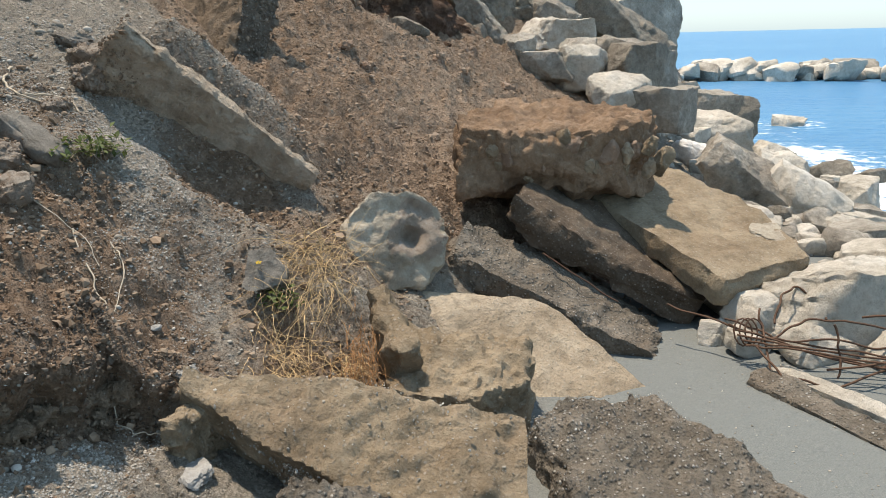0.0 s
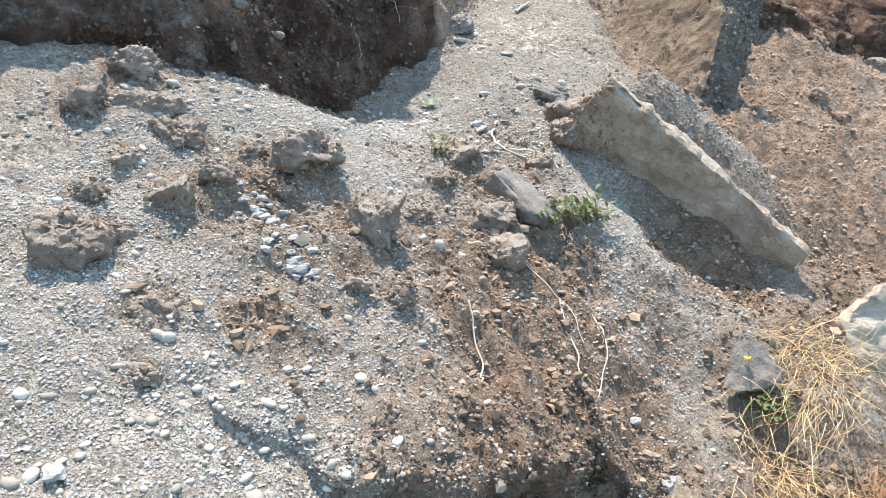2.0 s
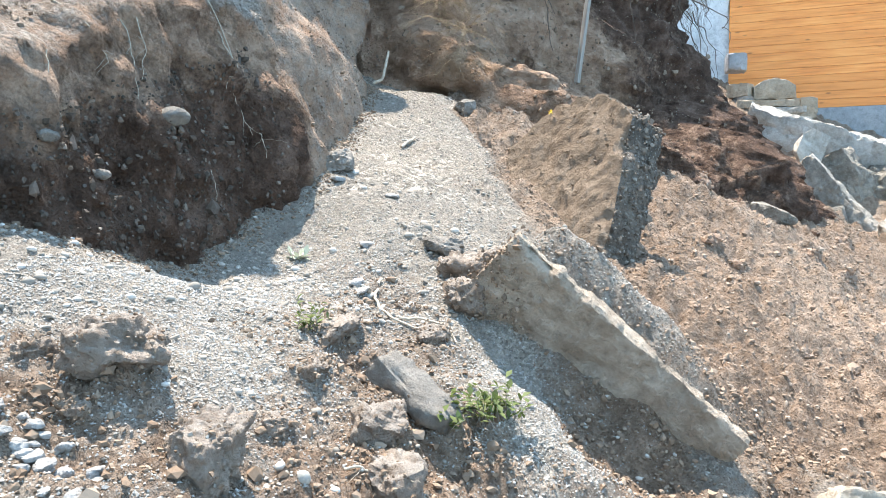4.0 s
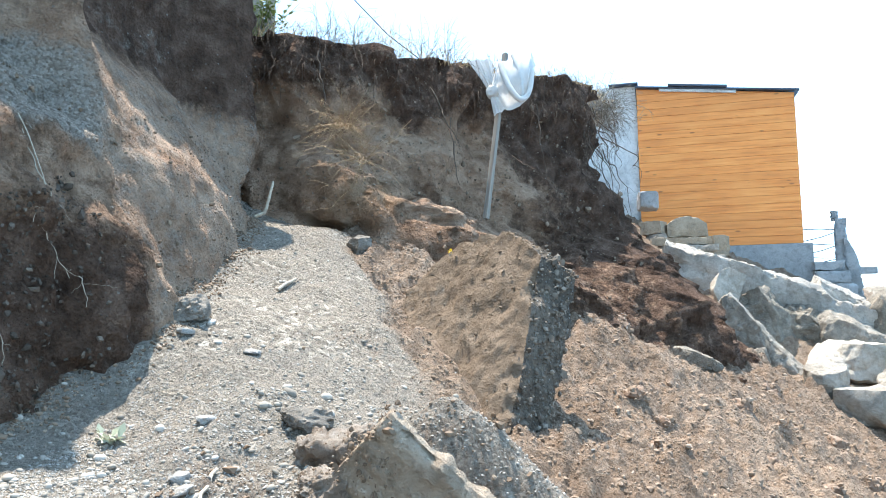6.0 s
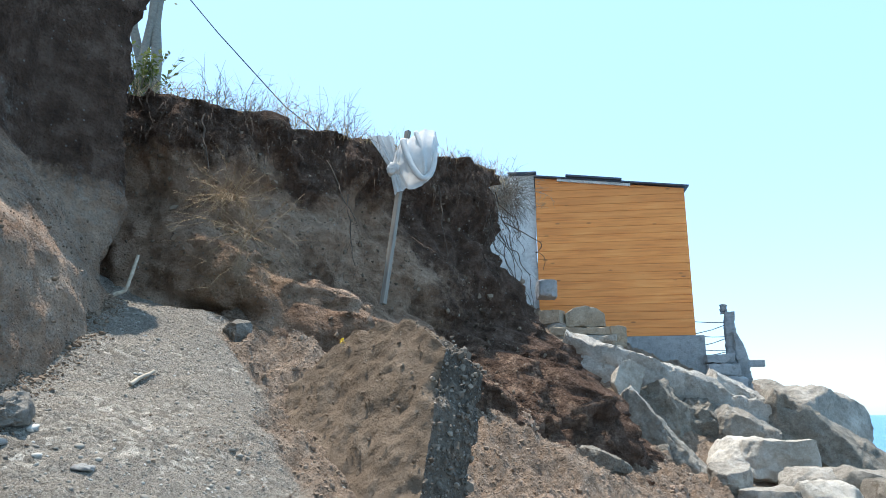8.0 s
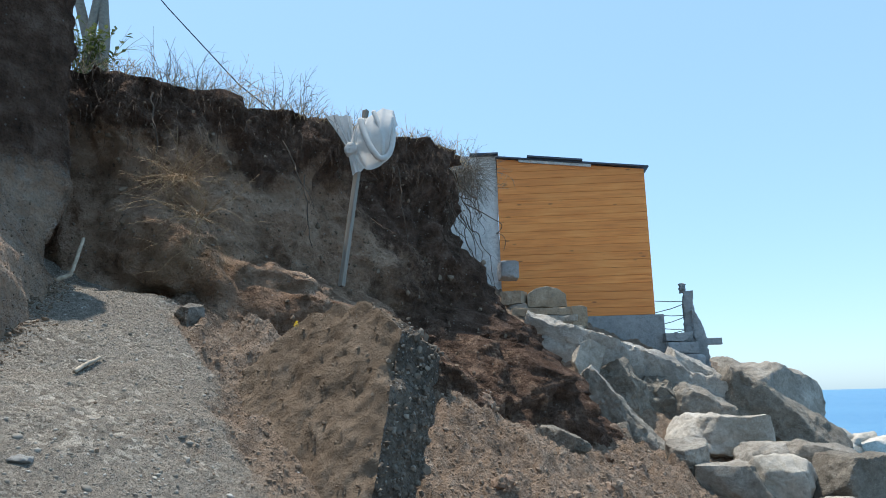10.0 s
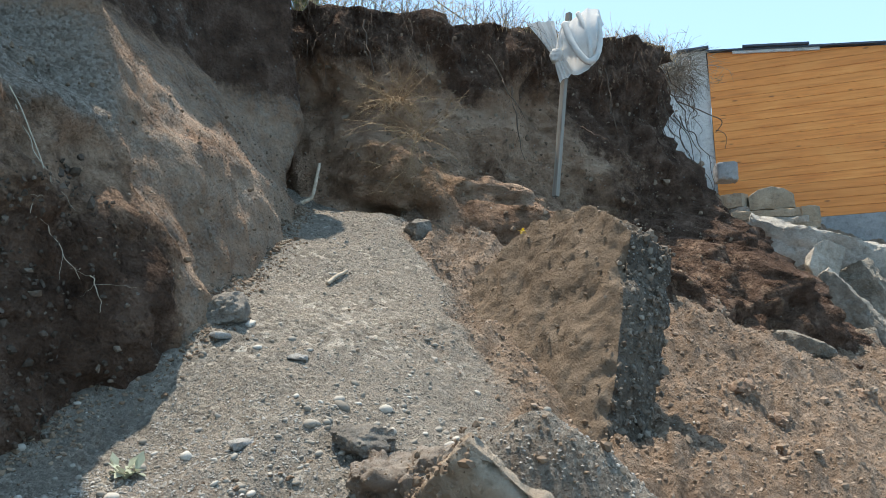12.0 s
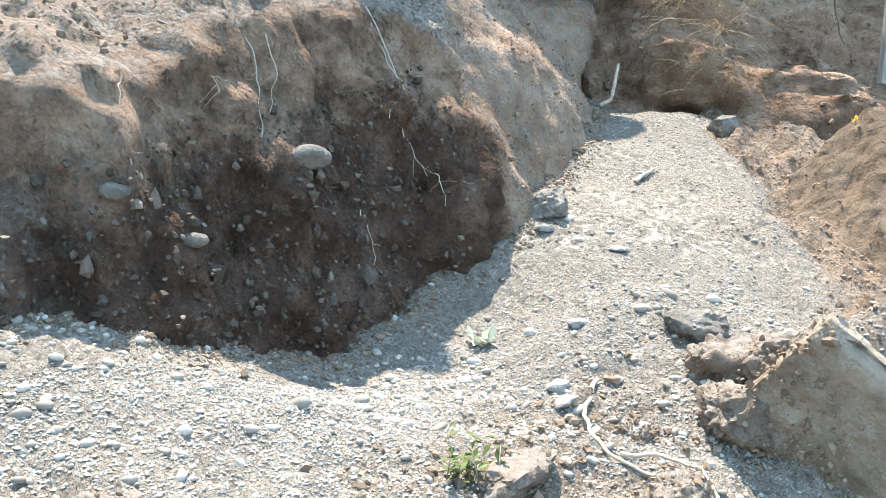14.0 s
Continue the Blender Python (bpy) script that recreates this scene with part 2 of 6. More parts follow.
def ramp(nt, fac, *stops):
    n = add(nt, "ValToRGB", Fac=fac)
    e = n.color_ramp.elements
    while len(e) < len(stops):
        e.new(0.5)
    for el, (p, c) in zip(e, stops):
        el.position, el.color = p, (*c, 1) if len(c) == 3 else c
    return n.outputs["Color"]


def level(nt, fac, lo, hi, a=0.0, b=1.0):
    n = add(nt, "MapRange", Value=fac)
    for i, v in zip((1, 2, 3, 4), (lo, hi, a, b)):
        n.inputs[i].default_value = v
    return n.outputs[0]


def mix(nt, fac, a, b, kind="MIX"):
    n = nt.nodes.new("ShaderNodeMix")
    n.data_type, n.blend_type = "RGBA", kind
    for sock, value in ((n.inputs[0], fac), (n.inputs[6], a), (n.inputs[7], b)):
        if isinstance(value, bpy.types.NodeSocket):
            nt.links.new(value, sock)
        else:
            sock.default_value = value if isinstance(value, float) else (*value, 1)
    return n.outputs[2]


def sums(nt, op, a, b):
    n = nt.nodes.new("ShaderNodeMath")
    n.operation = op
    for sock, value in zip(n.inputs, (a, b)):
        if isinstance(value, bpy.types.NodeSocket):
            nt.links.new(value, sock)
        else:
            sock.default_value = value
    return n.outputs[0]


def bump(nt, b, height, dist, strength=1.0, under=None):
    n = add(nt, "Bump", Height=height, Distance=dist, Strength=strength)
    if under is not None:
        nt.links.new(under.outputs[0], n.inputs["Normal"])
    nt.links.new(n.outputs[0], b.inputs["Normal"])
    return n


def ground_material():
    m, nt, b = nodes("ground_mix", 0.95, spec=0.15)
    co = coords(nt, False)
    warp = mix(nt, 0.012, co, add(nt, "TexNoise", Vector=co, Scale=9.0).outputs["Color"], "ADD")
    big, small, fine = cells(nt, warp, 34.0), cells(nt, warp, 85.0), cells(nt, co, 210.0)
    tint = lambda v, *s: ramp(nt, add(nt, "SeparateColor", Color=v.outputs["Color"]).outputs[0], *s)  # noqa: E731
    peb = tint(big, (0.0, (0.213, 0.189, 0.153)), (0.35, (0.328, 0.292, 0.239)), (0.7, (0.428, 0.385, 0.318)), (1.0, (0.655, 0.601, 0.512)))
    peb2 = tint(small, (0.0, (0.192, 0.169, 0.136)), (0.5, (0.328, 0.292, 0.239)), (1.0, (0.528, 0.479, 0.4)))
    sel = level(nt, noise_of(nt, co, 5.0), 0.42, 0.58)
    grit = tint(fine, (0.0, (0.234, 0.207, 0.168)), (0.6, (0.349, 0.31, 0.256)), (1.0, (0.486, 0.439, 0.366)))
    stones = mix(nt, sel, peb2, grit)
    stones = mix(nt, level(nt, noise_of(nt, co, 2.3), 0.52, 0.62), stones, peb)
    n1 = noise_of(nt, co, 14.0, 8.0, 0.7)
    stones = mix(nt, level(nt, noise_of(nt, co, 1.4, 6.0, 0.7), 0.42, 0.66, 0.0, 0.5), stones, (0.226, 0.203, 0.172))
    soil = ramp(nt, n1, (0.25, (0.105, 0.07, 0.046)), (0.5, (0.235, 0.166, 0.115)), (0.75, (0.39, 0.3, 0.222)))
    rust = ramp(nt, n1, (0.25, (0.18, 0.128, 0.089)), (0.5, (0.335, 0.25, 0.18)), (0.75, (0.5, 0.4, 0.305)))
    at = add(nt, "Attribute")
    at.attribute_name = "soil_mix"
    s = add(nt, "SeparateColor", Color=at.outputs["Color"]).outputs
    edge = sums(nt, "ADD", s[0], level(nt, noise_of(nt, co, 22.0, 6.0, 0.75), 0.3, 0.7, -0.3, 0.3))
    earth = mix(nt, s[1], soil, rust)
    specks = level(nt, cells(nt, co, 60.0).outputs["Distance"], 0.16, 0.2, 1.0, 0.0)
    earth = mix(nt, sums(nt, "MULTIPLY", specks, 0.55), earth, peb2)
    col = mix(nt, level(nt, edge, 0.15, 0.85), stones, earth)
    sand = ramp(nt, noise_of(nt, co, 160.0, 3.0, 0.8), (0.3, (0.102, 0.112, 0.109)), (0.55, (0.152, 0.165, 0.16)), (0.8, (0.226, 0.245, 0.238)))
    col = mix(nt, s[2], col, sand)
    nt.links.new(col, b.inputs["Base Color"])
    stony = sums(nt, "SUBTRACT", 1.0, sums(nt, "MULTIPLY", s[2], 0.9))
    raised = lambda v: sums(nt, "MULTIPLY", level(nt, v.outputs["Distance"], 0.0, 0.6, 1.0, 0.0), stony)  # noqa: E731
    h1 = bump(nt, b, raised(small), 0.013, 1.0)
    h0 = bump(nt, b, raised(fine), 0.006, 0.9, h1)
    h2 = bump(nt, b, raised(big), 0.022, 0.7, h0)
    h3 = bump(nt, b, sums(nt, "MULTIPLY", noise_of(nt, co, 55.0, 6.0, 0.75), stony), 0.014, 0.9, h2)
    bump(nt, b, sums(nt, "MULTIPLY", n1, stony), 0.05, 0.8, h3)
    return m


def earth_material(name, dark, mid, light, scale=6.0, pebbles=0.5, depth=0.05, strata=0.0, dust=0.0):
    m, nt, b = nodes(name, 0.96, spec=0.1)
    co = coords(nt, False)
    if strata:
        mp = add(nt, "Mapping", Vector=co)
        mp.inputs["Scale"].default_value = (1.0, 1.0, strata)
        lay = noise_of(nt, mp.outputs[0], 1.2, 4.0, 0.6)
    else:
        lay = noise_of(nt, co, 1.1, 4.0, 0.6)
    n1 = noise_of(nt, co, scale, 9.0, 0.68)
    f = sums(nt, "ADD", sums(nt, "MULTIPLY", lay, 0.6), sums(nt, "MULTIPLY", n1, 0.4))
    col = ramp(nt, f, (0.34, dark), (0.5, mid), (0.66, light))
    v = cells(nt, co, 42.0)
    sp = sums(nt, "MULTIPLY", level(nt, v.outputs["Distance"], 0.14, 0.2, 1.0, 0.0), pebbles)
    col = mix(nt, sp, col, ramp(nt, add(nt, "SeparateColor", Color=v.outputs["Color"]).outputs[1], (0.2, dark), (0.6, mid), (1.0, (0.5, 0.48, 0.44))))
    if dust:  # grit lying on the upper sides
        up = add(nt, "SeparateXYZ", Vector=add(nt, "NewGeometry").outputs["Normal"]).outputs[2]
        lie = sums(nt, "ADD", up, level(nt, noise_of(nt, co, 30.0, 6.0, 0.75), 0.3, 0.7, -0.4, 0.4))
        col = mix(nt, level(nt, lie, 0.55, 1.1, 0.0, dust), col, (0.38, 0.35, 0.305))
    nt.links.new(col, b.inputs["Base Color"])
    h = bump(nt, b, n1, depth, 0.9)
    bump(nt, b, noise_of(nt, co, scale * 9, 6.0, 0.7), depth * 0.25, 0.8, h)
    return m


def cliff_material():
    """Earth of the cliffs: brown soil in layers, ochre and dark root-bound zones (the dark also paints shade on the
    west cliff), grey gravel spill; stones stuck in it.
    """
    m, nt, b = nodes("cliff_soil", 0.96, spec=0.1)
    co = coords(nt, False)
    mp = add(nt, "Mapping", Vector=co)
    mp.inputs["Scale"].default_value = (1.0, 1.0, 2.4)
    n1, lay = noise_of(nt, co, 6.0, 10.0, 0.7), noise_of(nt, mp.outputs[0], 1.3, 5.0, 0.6)
    f = sums(nt, "ADD", sums(nt, "MULTIPLY", lay, 0.5), sums(nt, "MULTIPLY", n1, 0.5))
    soil = ramp(nt, f, (0.36, (0.161, 0.0984, 0.063)), (0.5, (0.403, 0.268, 0.179)), (0.64, (0.585, 0.425, 0.304)))
    ochre = ramp(nt, f, (0.34, (0.156, 0.0924, 0.052)), (0.5, (0.3, 0.193, 0.118)), (0.66, (0.444, 0.314, 0.205)))
    # colour of the root mat; on the west cliff also that of painted shade
    turf_shade = ramp(nt, n1, (0.3, (0.0415, 0.0257, 0.0173)), (0.5, (0.116, 0.073, 0.0508)), (0.7, (0.229, 0.156, 0.114)))
    v, v2 = cells(nt, co, 26.0), cells(nt, co, 75.0)
    g = add(nt, "SeparateColor", Color=v.outputs["Color"]).outputs
    peb = ramp(nt, g[0], (0.0, (0.16, 0.14, 0.115)), (0.6, (0.32, 0.3, 0.265)), (1.0, (0.52, 0.5, 0.46)))
    gravel = ramp(nt, add(nt, "SeparateColor", Color=v2.outputs["Color"]).outputs[0], (0.0, (0.22, 0.187, 0.148)), (0.5, (0.33, 0.287, 0.236)), (1.0, (0.44, 0.394, 0.336)))
    at = add(nt, "Attribute")
    at.attribute_name = "soil_mix"
    s = add(nt, "SeparateColor", Color=at.outputs["Color"]).outputs
    jit = level(nt, noise_of(nt, co, 11.0, 8.0, 0.75), 0.3, 0.7, -0.3, 0.3)
    mask = lambda k: level(nt, sums(nt, "ADD", s[k], jit), 0.3, 0.75)  # noqa: E731
    col = mix(nt, mask(1), soil, ochre)
    col = mix(nt, mask(2), col, turf_shade)
    rare = sums(nt, "MULTIPLY", level(nt, v.outputs["Distance"], 0.16, 0.22, 1.0, 0.0), level(nt, g[1], 0.8, 0.85))
    col = mix(nt, sums(nt, "MULTIPLY", rare, 0.5), col, peb)
    col = mix(nt, sums(nt, "MULTIPLY", mask(0), 0.9), col, gravel)
    nt.links.new(col, b.inputs["Base Color"])
    h = bump(nt, b, n1, 0.09, 1.0)
    h = bump(nt, b, level(nt, v2.outputs["Distance"], 0.0, 0.6, 1.0, 0.0), 0.01, 0.6, h)
    h = bump(nt, b, rare, 0.02, 0.7, h)
    wob = mix(nt, 0.05, co, add(nt, "TexNoise", Vector=co, Scale=12.0, Detail=4.0).outputs["Color"], "ADD")
    clump, grain = cells(nt, wob, 15.0), cells(nt, wob, 48.0)
    h = bump(nt, b, level(nt, clump.outputs["Distance"], 0.0, 0.7, 1.0, 0.0), 0.022, 0.6, h)
    h = bump(nt, b, level(nt, grain.outputs["Distance"], 0.0, 0.7, 1.0, 0.0), 0.014, 0.8, h)
    bump(nt, b, noise_of(nt, co, 45.0, 6.0, 0.75), 0.02, 0.9, h)
    return m


def stone_material(name, dark, mid, light, aggregate=0.0, scale=3.0, grain=60.0, obj=True, relief=0.012, stain=(0.16, 0.1, 0.06), stains=0.3):
    """Concrete and rock: cloudy colour, grain, pebbles in the mass (aggregate) and earth stains."""
    m, nt, b = nodes(name, 0.9, spec=0.2)
    co = coords(nt, obj)
    rnd = add(nt, "ObjectInfo").outputs["Random"]
    off = add(nt, "Mapping", Vector=co)
    comb = add(nt, "CombineXYZ", X=sums(nt, "MULTIPLY", rnd, 37.0), Y=sums(nt, "MULTIPLY", rnd, 11.0))
    nt.links.new(comb.outputs[0], off.inputs["Location"])
    co = off.outputs[0]
    n1, n2 = noise_of(nt, co, scale, 8.0, 0.62), noise_of(nt, co, grain, 4.0, 0.7)
    f = sums(nt, "ADD", sums(nt, "MULTIPLY", n1, 0.7), sums(nt, "MULTIPLY", n2, 0.3))
    col = ramp(nt, f, (0.32, dark), (0.5, mid), (0.68, light))
    height = sums(nt, "ADD", n1, sums(nt, "MULTIPLY", n2, 0.35))
    if aggregate:
        v = cells(nt, co, 48.0)
        g = add(nt, "SeparateColor", Color=v.outputs["Color"]).outputs
        peb = ramp(nt, g[0], (0.0, (0.1, 0.095, 0.085)), (0.45, (0.22, 0.205, 0.18)), (0.8, (0.4, 0.375, 0.33)), (1.0, (0.6, 0.58, 0.54)))
        keep = sums(nt, "MULTIPLY", level(nt, v.outputs["Distance"], 0.2, 0.34, 1.0, 0.0), aggregate)
        col = mix(nt, keep, col, peb)
        height = sums(nt, "ADD", height, sums(nt, "MULTIPLY", level(nt, v.outputs["Distance"], 0.0, 0.5, 1.0, 0.0), aggregate * 0.9))
    st = level(nt, noise_of(nt, co, scale * 0.8, 6.0, 0.7), 0.5, 0.72, 0.0, stains)
    col = mix(nt, st, col, stain)
    mid_n = noise_of(nt, co, 11.0, 10.0, 0.72)
    col = mix(nt, level(nt, mid_n, 0.3, 0.5, 0.55, 0.0), col, tuple(c * 0.5 for c in dark))
    col = mix(nt, level(nt, mid_n, 0.54, 0.7, 0.0, 0.5), col, light)
    nt.links.new(col, b.inputs["Base Color"])
    h = bump(nt, b, mid_n, 0.02 + relief, 1.0)
    h = bump(nt, b, noise_of(nt, co, 70.0, 5.0, 0.75), 0.008, 0.9, h)
    bump(nt, b, height, relief, 0.9, h)
    return m


def plain_material(name, color, rough=0.8, var=0.25, scale=20.0, metal=0.0, random_by=0.0, thin=0.0, relief=0.002, spec=0.3):
    m, nt, b = nodes(name, rough, metal, spec)
    co = coords(nt)
    n1 = noise_of(nt, co, scale, 6.0, 0.65)
    lo, hi = tuple(c * (1 - var) for c in color), tuple(min(1, c * (1 + var)) for c in color)
    col = ramp(nt, n1, (0.3, lo), (0.7, hi))
    if random_by:
        isl = add(nt, "NewGeometry").outputs["Random Per Island"]
        col = mix(nt, level(nt, isl, 0, 1, 0.0, random_by), col, tuple(c * 0.45 for c in color))
    nt.links.new(col, b.inputs["Base Color"])
    if thin:
        b.inputs["Subsurface Weight"].default_value = 0.0
        tr = add(nt, "BsdfTranslucent", Color=col)
        ms = add(nt, "MixShader", Fac=thin)
        nt.links.new(b.outputs[0], ms.inputs[1])
        nt.links.new(tr.outputs[0], ms.inputs[2])
        nt.links.new(ms.outputs[0], nt.nodes["Material Output"].inputs[0])
    bump(nt, b, n1, relief, 0.7)
    return m


def wood_material(name, lo, mid, hi, rough=0.45, along=(0.6, 9.0, 9.0), knots=True):
    m, nt, b = nodes(name, rough, spec=0.4)
    co = coords(nt)
    rnd = add(nt, "ObjectInfo").outputs["Random"]
    mp = add(nt, "Mapping", Vector=co)
    mp.inputs["Scale"].default_value = along
    comb = add(nt, "CombineXYZ", X=sums(nt, "MULTIPLY", rnd, 53.0), Y=sums(nt, "MULTIPLY", rnd, 29.0))
    nt.links.new(comb.outputs[0], mp.inputs["Location"])
    grain = noise_of(nt, mp.outputs[0], 2.5, 6.0, 0.65)
    col = ramp(nt, grain, (0.3, lo), (0.5, mid), (0.72, hi))
    col = mix(nt, level(nt, rnd, 0, 1, 0.0, 0.4), col, tuple(c * 0.72 for c in mid))
    if knots:
        mk = add(nt, "Mapping", Vector=co)
        mk.inputs["Scale"].default_value = (2.2, 1.0, 7.0)
        nt.links.new(comb.outputs[0], mk.inputs["Location"])
        k = level(nt, cells(nt, mk.outputs[0], 1.0).outputs["Distance"], 0.05, 0.12, 0.75, 0.0)
        col = mix(nt, k, col, tuple(c * 0.3 for c in lo))
    nt.links.new(col, b.inputs["Base Color"])
    bump(nt, b, grain, 0.002, 0.5)
    return m


def sea_material():
    m, nt, b = nodes("sea_water", 0.3, spec=0.12)
    co = coords(nt, False)
    mp = add(nt, "Mapping", Vector=co)
    mp.inputs["Scale"].default_value = (0.5, 1.3, 1.0)
    mp.inputs["Rotation"].default_value = (0, 0, 0.5)
    near = noise_of(nt, mp.outputs[0], 1.6, 7.0, 0.6)
    wide = noise_of(nt, mp.outputs[0], 0.05, 5.0, 0.6)
    col = ramp(nt, wide, (0.3, (0.055, 0.17, 0.33)), (0.7, (0.1, 0.25, 0.4)))
    at = add(nt, "Attribute")
    at.attribute_name = "foam"
    foam = sums(nt, "ADD", at.outputs["Fac"], level(nt, noise_of(nt, co, 3.0, 8.0, 0.7), 0.3, 0.7, -0.45, 0.45))
    col = mix(nt, level(nt, foam, 0.55, 0.8), col, (0.8, 0.84, 0.85))
    nt.links.new(col, b.inputs["Base Color"])
    bump(nt, b, near, 0.25, 0.8)
    return m


GROUND = ground_material()
CLIFF = cliff_material()
CLOD = earth_material("clod_soil", (0.19, 0.143, 0.105), (0.32, 0.26, 0.205), (0.46, 0.395, 0.325), 16.0, 0.7, 0.05, dust=0.7)
RED_CLOD = earth_material("reddish_clod_soil", (0.138, 0.0883, 0.058), (0.256, 0.176, 0.124), (0.372, 0.283, 0.21), 16.0, 0.5, 0.025, dust=0.3)
SOIL_CRUST = earth_material("soil_crust", (0.12, 0.087, 0.059), (0.225, 0.172, 0.123), (0.32, 0.256, 0.19), 7.0, 0.3, 0.07)
DARK_CONCRETE = stone_material("dark_stained_concrete", (0.07, 0.052, 0.037), (0.13, 0.101, 0.074), (0.22, 0.18, 0.138), 0.35, 2.4, 45.0, stains=0.35)
DARK_EDGE = stone_material("dark_broken_edge", (0.07, 0.056, 0.042), (0.155, 0.127, 0.098), (0.28, 0.24, 0.19), 0.7, 2.6, 55.0, relief=0.03)
CONCRETE = stone_material("weathered_concrete", (0.182, 0.136, 0.085), (0.282, 0.221, 0.148), (0.399, 0.329, 0.231), 0.3, 2.2, 45.0, stains=0.35)
PALE_CONCRETE = stone_material("pale_concrete", (0.265, 0.208, 0.14), (0.365, 0.295, 0.21), (0.49, 0.41, 0.306), 0.3, 2.0, 40.0, stains=0.25)
LIME = stone_material("lime_crusted_concrete", (0.27, 0.226, 0.168), (0.4, 0.348, 0.27), (0.53, 0.478, 0.388), 0.1, 3.0, 40.0, stains=0.3)
AGGREGATE = stone_material("pebbly_concrete", (0.092, 0.078, 0.06), (0.185, 0.16, 0.127), (0.3, 0.265, 0.217), 0.85, 2.6, 55.0, relief=0.02)
SMOOTH_SLAB = stone_material("earth_stained_slab", (0.26, 0.198, 0.14), (0.42, 0.34, 0.255), (0.58, 0.49, 0.385), 0.12, 3.5, 30.0, relief=0.03, stains=0.5)
BROWN_SLAB = stone_material("soil_covered_slab", (0.135, 0.085, 0.053), (0.25, 0.166, 0.104), (0.385, 0.278, 0.19), 0.12, 2.4, 36.0, relief=0.02, stains=0.4)
BOULDER = stone_material("grey_boulder", (0.17, 0.151, 0.123), (0.323, 0.292, 0.243), (0.534, 0.491, 0.422), 0.0, 1.6, 24.0, relief=0.03, stains=0.25)
GREY_ROCK = stone_material("grey_rock", (0.241, 0.221, 0.188), (0.414, 0.384, 0.334), (0.609, 0.572, 0.506), 0.25, 2.2, 30.0, relief=0.03, stains=0.2)
PALE_BOULDER = stone_material("pale_boulder", (0.37, 0.328, 0.262), (0.538, 0.492, 0.415), (0.706, 0.668, 0.596), 0.0, 1.6, 24.0, relief=0.03, stains=0.2)
DARK_BOULDER = stone_material("dark_boulder", (0.124, 0.109, 0.0868), (0.247, 0.22, 0.177), (0.403, 0.366, 0.301), 0.35, 1.8, 30.0, relief=0.03)
PEBBLE = stone_material("beach_pebble", (0.264, 0.256, 0.24), (0.36, 0.352, 0.328), (0.464, 0.456, 0.432), 0.0, 8.0, 60.0, relief=0.002, stains=0.1)
def pebble_material(name, *stops):
    m, nt, b = nodes(name, 0.85, spec=0.25)
    co = coords(nt)
    isl = add(nt, "NewGeometry").outputs["Random Per Island"]
    col = ramp(nt, isl, *stops)
    col = mix(nt, level(nt, noise_of(nt, co, 90.0, 4.0, 0.7), 0.35, 0.7, 0.0, 0.35), col, (0.2, 0.17, 0.13))
    nt.links.new(col, b.inputs["Base Color"])
    bump(nt, b, noise_of(nt, co, 120.0, 3.0), 0.002, 0.6)
    return m


PEBBLES = pebble_material("loose_pebbles", (0.0, (0.197, 0.18, 0.151)), (0.45, (0.287, 0.266, 0.225)), (0.8, (0.395, 0.37, 0.321)), (1.0, (0.571, 0.541, 0.484)))
GRAVEL = pebble_material("fine_gravel", (0.0, (0.239, 0.225, 0.198)), (0.5, (0.328, 0.312, 0.279)), (0.85, (0.395, 0.379, 0.344)), (1.0, (0.504, 0.49, 0.454)))
CRUMBS = pebble_material("soil_crumbs", (0.0, (0.13, 0.087, 0.056)), (0.6, (0.215, 0.152, 0.102)), (1.0, (0.3, 0.23, 0.165)))
DARK_BITS = pebble_material("dark_bits", (0.0, (0.09, 0.071, 0.053)), (0.6, (0.165, 0.135, 0.105)), (1.0, (0.32, 0.275, 0.22)))
DARK_CRUMBS = pebble_material("dark_soil_crumbs", (0.0, (0.045, 0.033, 0.025)), (0.7, (0.12, 0.09, 0.068)), (1.0, (0.24, 0.195, 0.155)))
# bits darkened to match the shade painted on the west block
SHADED_BITS = pebble_material("shaded_dark_bits", (0.0, (0.03, 0.022, 0.016)), (0.85, (0.09, 0.066, 0.05)), (1.0, (0.2, 0.165, 0.13)))
RED_CRUMBS = pebble_material("reddish_crumbs", (0.0, (0.19, 0.134, 0.091)), (0.6, (0.29, 0.212, 0.15)), (1.0, (0.37, 0.285, 0.21)))
SLATE = stone_material("blue_grey_stone", (0.144, 0.129, 0.11), (0.231, 0.211, 0.179), (0.365, 0.329, 0.281), 0.0, 4.0, 60.0, relief=0.012, stains=0.15)
PINE = wood_material("varnished_pine", (0.58, 0.175, 0.03), (0.78, 0.265, 0.05), (0.88, 0.36, 0.09))
OLD_WOOD = wood_material("grey_wood", (0.14, 0.118, 0.092), (0.25, 0.22, 0.18), (0.35, 0.315, 0.265), 0.85, (9.0, 9.0, 0.6), False)
PLASTER = stone_material("whitewashed_wall", (0.5, 0.48, 0.45), (0.68, 0.66, 0.62), (0.8, 0.785, 0.75), 0.0, 2.0, 20.0, relief=0.02, stains=0.1)
PLINTH = stone_material("grey_render", (0.22, 0.22, 0.215), (0.31, 0.31, 0.3), (0.4, 0.395, 0.385), 0.0, 2.0, 40.0, relief=0.006, stains=0.1)
TIN = plain_material("dark_roof_sheet", (0.07, 0.08, 0.1), 0.5, 0.3, 8.0, 0.6)
CLOTH = plain_material("white_cloth", (0.72, 0.7, 0.66), 0.9, 0.08, 14.0, thin=0.3)
STRAW = plain_material("dry_grass", (0.68, 0.49, 0.26), 0.8, 0.3, 30.0, random_by=0.6)
ROOT = plain_material("pale_root", (0.5, 0.43, 0.33), 0.85, 0.3, 40.0, random_by=0.4)
